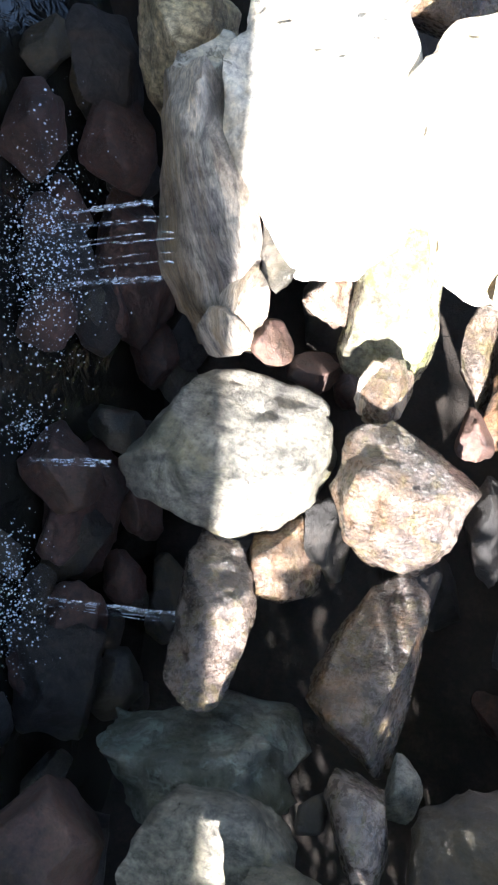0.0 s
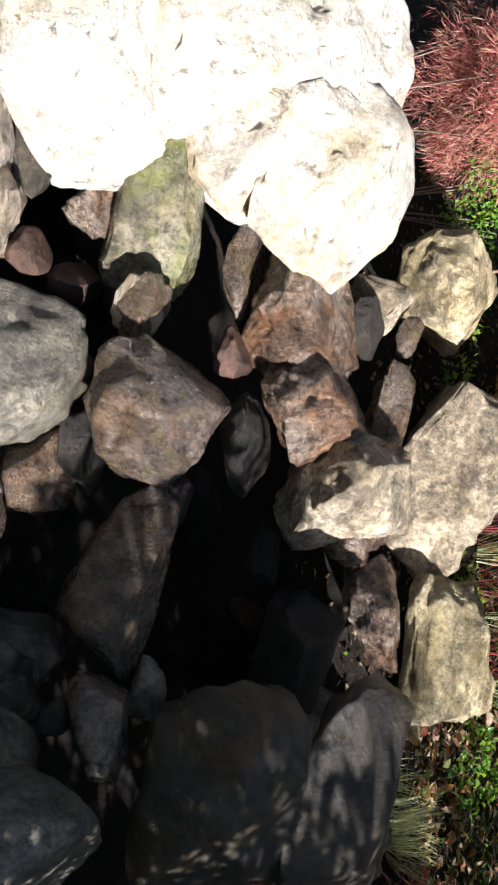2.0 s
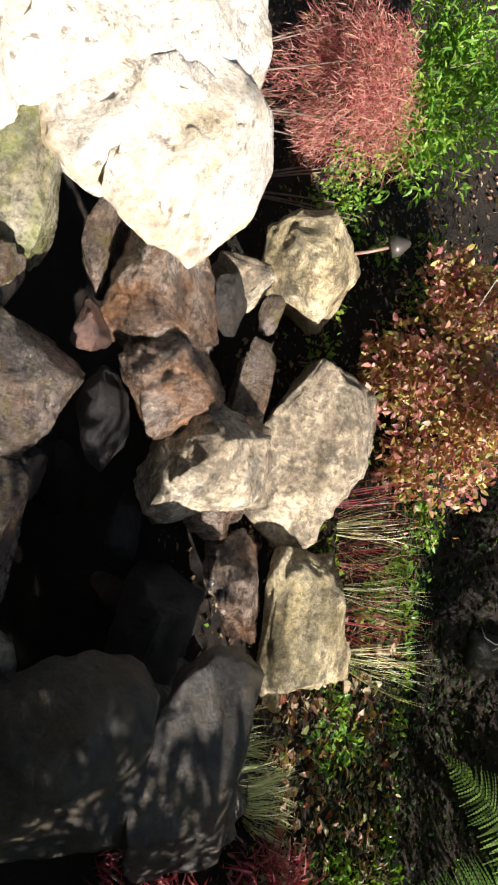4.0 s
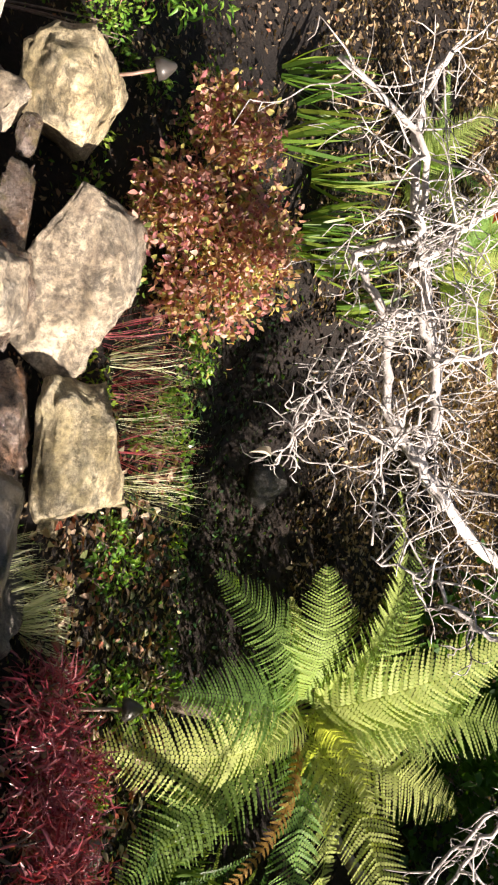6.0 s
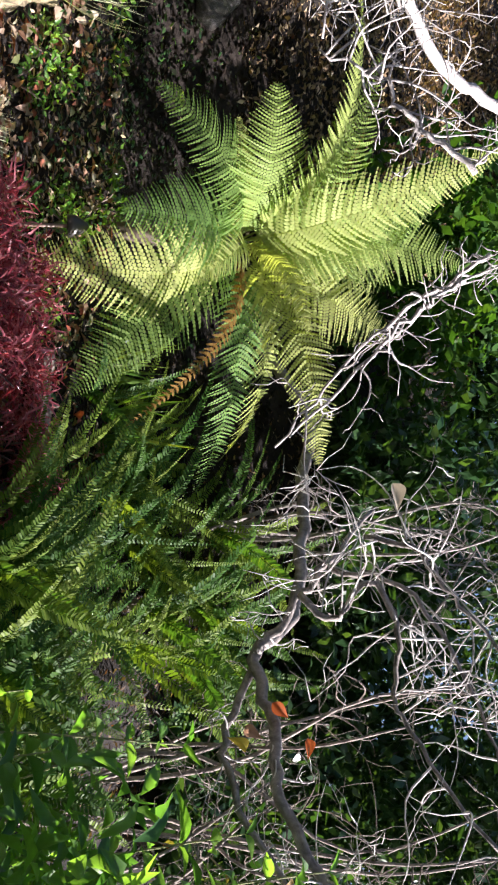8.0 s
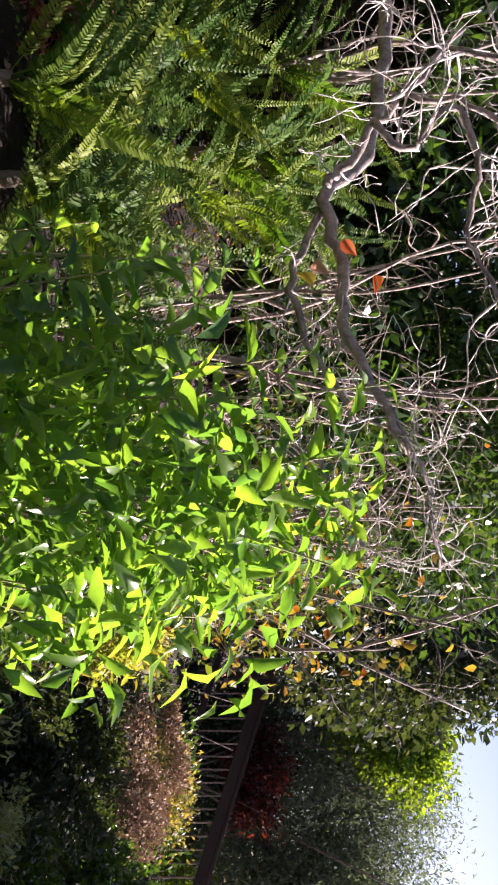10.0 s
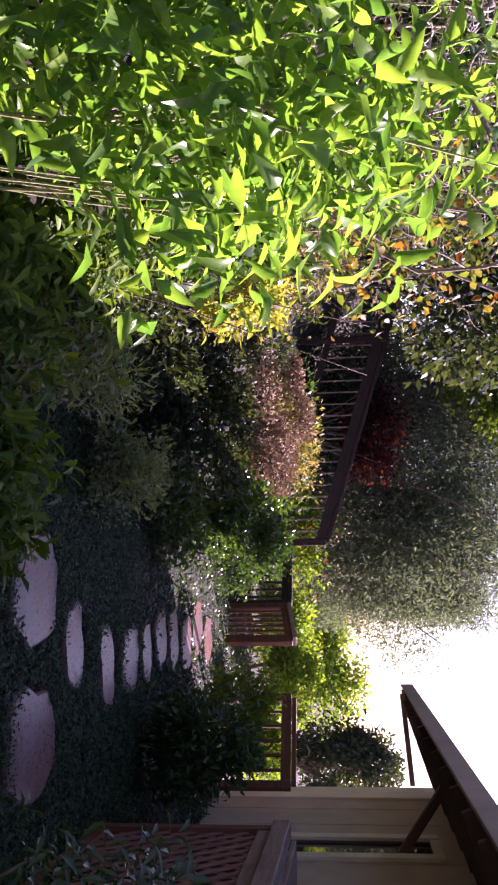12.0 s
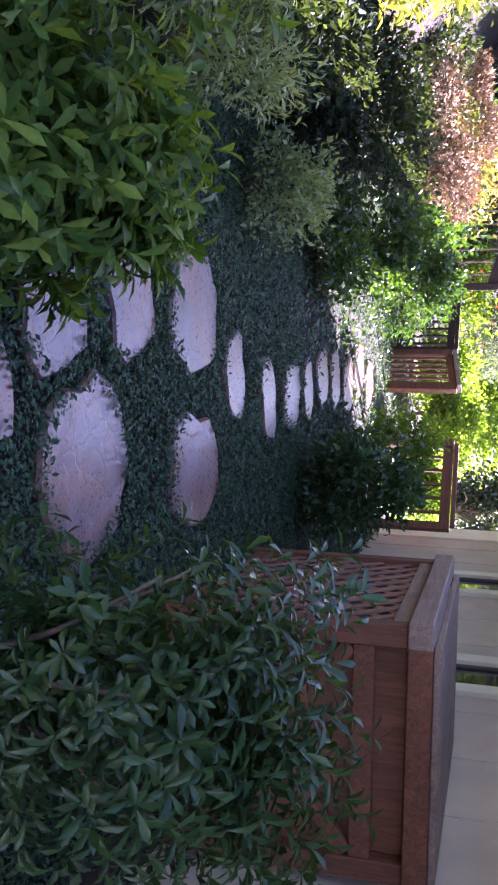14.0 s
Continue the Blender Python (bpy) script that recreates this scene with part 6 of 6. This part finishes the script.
child("snag", mesh_data("snag", *tube([pts[4], pts[4] + Vector((-0.03, -0.03, 0.06))], [0.012, 0.006], 6), BARK_TAN, smooth=True), log)
tagged(log, "weathered pale log edging the garden bank", "log")

# ---- trees ----
def tree(name, place, height, crown, leaves, leaf, material, template, seed, label, bark=None, trunk=0.12, low=0.35, limbs=7, clumps=34, spreadness=0.26):
    rng = np.random.default_rng(seed)
    z = float(ground_z(place[0], place[1]))
    thing = empty(name, (place[0], place[1], z))
    top = height - crown[2] * 0.5
    pts = smoothed([(0, 0, -0.1), (0.08, 0.05, height * low * 0.5), (-0.05, 0.1, height * low), (0.1, -0.05, top)], 4)
    child("trunk", mesh_data("trunk", *tube(pts, [trunk * (1 - 0.75 * i / (len(pts) - 1)) for i in range(len(pts))], 9), bark or BARK_BROWN, smooth=True), thing)
    for k in range(limbs):
        a = 2 * math.pi * (k + rng.random() * 0.6) / limbs
        s = Vector(pts[int(len(pts) * (0.4 + 0.4 * rng.random()))])
        e = Vector((math.cos(a) * crown[0] * 0.4, math.sin(a) * crown[1] * 0.4, top + crown[2] * rng.uniform(-0.25, 0.35)))
        mid = s.lerp(e, 0.5) + Vector((0, 0, 0.15))
        q = smoothed([s, mid, e], 4)
        child("limb", mesh_data("limb", *tube(q, [trunk * 0.4 * (1 - 0.8 * i / (len(q) - 1)) for i in range(len(q))], 6), bark or BARK_BROWN, smooth=True), thing)
    p, out = clumped(rng, leaves, crown, clumps, spreadness, 0.45)
    p[:, 2] += top
    d = out / (np.linalg.norm(out, axis=1, keepdims=True) + 1e-6) * 0.5 + rand_dirs(rng, leaves, -0.1)
    child("crown", spread(name + "_crown", p, d, rand_dirs(rng, leaves, 1.0), leaf * (0.6 + 0.8 * rng.random(leaves)), template, material), thing)
    return tagged(thing, label, "tree")


OLIVE = (LEAF_SMALL[0] * np.array([0.55, 1, 1]), LEAF_SMALL[1])
tree("tree", (16.4, 0.6, 0), 6.0, (5.0, 7.0, 6.6), 120000, 0.088, LEAF_OLIVE, OLIVE, 301, "grey-green olive-like tree with fine leaves behind the railing", trunk=0.17, low=0.12, limbs=24, clumps=64, spreadness=0.27)
tree("tree", (18.0, -1.7, 0), 5.4, (4.6, 4.1, 5.4), 90000, 0.085, LEAF_OLIVE, OLIVE, 302, "grey-green fine-leaved tree, sunlit from behind", trunk=0.14, low=0.2, clumps=40)
tree("tree", (14.7, 1.2, 0), 5.2, (2.4, 2.4, 2.6), 12000, 0.1, LEAF_TREE, LEAF_SMALL, 303, "light green broad-leaved tree glowing in the sun", trunk=0.1)
tree("tree", (14.2, 0.55, 0), 2.75, (1.3, 1.9, 1.3), 3600, 0.08, LEAF_MAPLE, LEAF_SMALL, 304, "dark red-leaved small maple tree", trunk=0.06)
tree("tree", (13.8, -3.0, 0), 1.25, (1.15, 1.15, 1.1), 3600, 0.07, LEAF_TREE, LEAF_SMALL, 305, "rounded bright green standard bush beyond the gate", trunk=0.04)
tree("tree", (16.2, -5.2, 0), 2.8, (1.9, 1.9, 2.6), 12000, 0.09, LEAF_DARKTREE, LEAF_SMALL, 306, "dark dense tree behind the house corner", trunk=0.1)
tree("tree", (20.0, -4.0, 0), 2.2, (3.2, 3.6, 2.4), 9000, 0.12, LEAF_TREE, LEAF_SMALL, 307, "sunny green tree in the distance", trunk=0.1)
tree("tree", (21.5, 6.0, 0), 8.5, (7, 7, 6.5), 40000, 0.15, LEAF_OLIVE, OLIVE, 308, "tall green tree on the slope behind", trunk=0.2)
for k, (x, y, z, sx, sy, sz, mat, words) in enumerate((
        (15.0, -0.8, -0.3, 1.6, 2.2, 1.5, LEAF_TREE, "green shrub with red blossoms behind the railing"),
        (14.6, 1.2, 0.0, 1.6, 2.6, 1.8, LEAF_DARKTREE, "dark shrub behind the stair railing"),
        (14.3, 3.2, 0.8, 1.8, 2.4, 2.4, LEAF_DARKTREE, "dark tall shrub behind the stair railing"),
        (15.5, -2.6, -0.5, 1.6, 1.6, 1.2, LEAF_TREE, "sunlit green shrub beyond the gate"),
        (22.0, 1.5, 0.6, 3.0, 9.0, 4.5, LEAF_OLIVE, "distant grey-green hedge behind the trees"),
        (12.2, -3.6, -0.6, 1.0, 1.2, 0.9, LEAF_TREE, "sunny green shrub just beyond the gate"),
        (11.6, 0.4, -0.35, 1.6, 2.0, 1.3, LEAF_SHADE, "dark green hedge below the stair railing"))):
    leafy_shrub("bush", (x, y, z), (sx, sy, sz), 5200, 0.085, mat, LEAF_SMALL, 320 + k, words, "shrub", clumps=28, spreadness=0.36)
# red blossoms
rng = np.random.default_rng(330)
n = 60
p = np.stack([rng.normal(14.3, 0.3, n), rng.uniform(-2.0, 0.6, n), rng.uniform(-0.4, 0.5, n)], 1)
tagged(new("blossoms", spread("blossoms", p, rand_dirs(rng, n), rand_dirs(rng, n), np.full(n, 0.07), LEAF_SMALL, LEAF_MAPLE)), "small red blossoms on the shrub behind the railing", "blossom", kind="stuff")

tree("tree", (15.5, 5.2, 0), 7.0, (5.5, 5.5, 6.5), 30000, 0.14, LEAF_DARKTREE, LEAF_SMALL, 340, "dark dense evergreen tree above the stair", trunk=0.15, low=0.2, clumps=50, spreadness=0.3)
# Unseen trees behind the camera, added only to block light.
for k, (x, y) in enumerate(((-3.5, -3.2), (-1.2, -5.5), (-5.0, 0.8))):
    tree("tree", (x, y, 0), 7.5, (5.5, 5.5, 5.0), 9000, 0.3, LEAF_DARKTREE, LEAF_SMALL, 350 + k, "unseen broad dark tree added to shade the path", trunk=0.18, low=0.35, clumps=40, spreadness=0.32)
tree("tree", (11.5, 2.3, 0), 4.7, (3.4, 3.4, 4.2), 16000, 0.12, LEAF_DARKTREE, LEAF_SMALL, 360, "dark evergreen tree on the slope behind the thicket", trunk=0.12, low=0.2, clumps=44, spreadness=0.3)


# ---- small stones, water and odds ----
rng = np.random.default_rng(400)
for k in range(80):
    x = rng.uniform(-0.95, 1.25)
    y = rng.uniform(1.55, 2.62) - 0.18 * max(0, x)
    s = rng.uniform(0.07, 0.2)
    z = float(ground_z(x, y))
    if z < -1.47:
        z = -1.47
    # Gap fillers, mostly in the shade-darkened stone colours.
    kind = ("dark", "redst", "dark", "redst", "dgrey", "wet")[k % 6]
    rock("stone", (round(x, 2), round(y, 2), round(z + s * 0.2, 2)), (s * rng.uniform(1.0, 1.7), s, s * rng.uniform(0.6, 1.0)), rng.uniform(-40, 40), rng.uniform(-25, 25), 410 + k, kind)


def water_thread(top, fall, spread_x, seed, label):
    """A few thin threads of falling water, thinning on the way down."""
    r = np.random.default_rng(seed)
    thing = empty("water_stream", top)
    for k in range(7):
        x, y = r.normal(0, spread_x), r.normal(0, 0.012)
        pts = [(x + r.normal(0, 0.0012), y - 0.03 * (i / 6) ** 0.5 + r.normal(0, 0.001), -fall * (i / 6) ** 1.6) for i in range(7)]
        w = r.uniform(0.0012, 0.003)
        child("thread", mesh_data("thread", *tube(smoothed(pts, 3), [w * (1 - 0.35 * i / 18) for i in range(19)], 5), STREAM, smooth=True), thing)
    return tagged(thing, label, "water stream")


for top, fall, width, words in (
        ((-0.51, 1.57, -1.10), 0.34, 0.012, "thin thread of water falling from a stone lip"), ((-0.36, 1.61, -1.10), 0.34, 0.02, "threads of water falling from a stone lip"),
        ((0.38, 1.62, -1.05), 0.4, 0.035, "broken threads of water falling from a slab"), ((0.06, 1.58, -1.21), 0.2, 0.008, "single thread of water falling into the pond"),
        ((-0.43, 1.63, -1.09), 0.3, 0.03, "faint threads of water beside the slab")):
    water_thread(top, fall, width, 500 + int(top[0] * 50) % 37, words)
r = np.random.default_rng(510)
chunks = []
for (x, y, z), n, sx, sz in (((-0.40, 1.47, -1.33), 2000, 0.13, 0.07), ((0.36, 1.43, -1.37), 900, 0.08, 0.05), ((-0.02, 1.49, -1.38), 260, 0.03, 0.03)):
    chunks.append(np.stack([r.normal(x, sx, n), r.normal(y, 0.03, n), r.normal(z, sz, n)], 1))
p = np.concatenate(chunks)
n = len(p)
DROP = (np.array([[0, 0, 0], [-0.4, 0.5, 0], [0.4, 0.5, 0], [0, 1, 0], [0, 0.5, 0.4], [0, 0.5, -0.4]]), [[0, 4, 1], [0, 2, 4], [3, 1, 4], [3, 4, 2], [0, 1, 5], [0, 5, 2], [3, 5, 1], [3, 2, 5]])
tagged(new("splash", spread("splash", p, rand_dirs(r, n), rand_dirs(r, n), 0.0015 + 0.007 * r.random(n) ** 3, DROP, FOAM)), "white droplets splashing on the pond", "splash", kind="stuff")
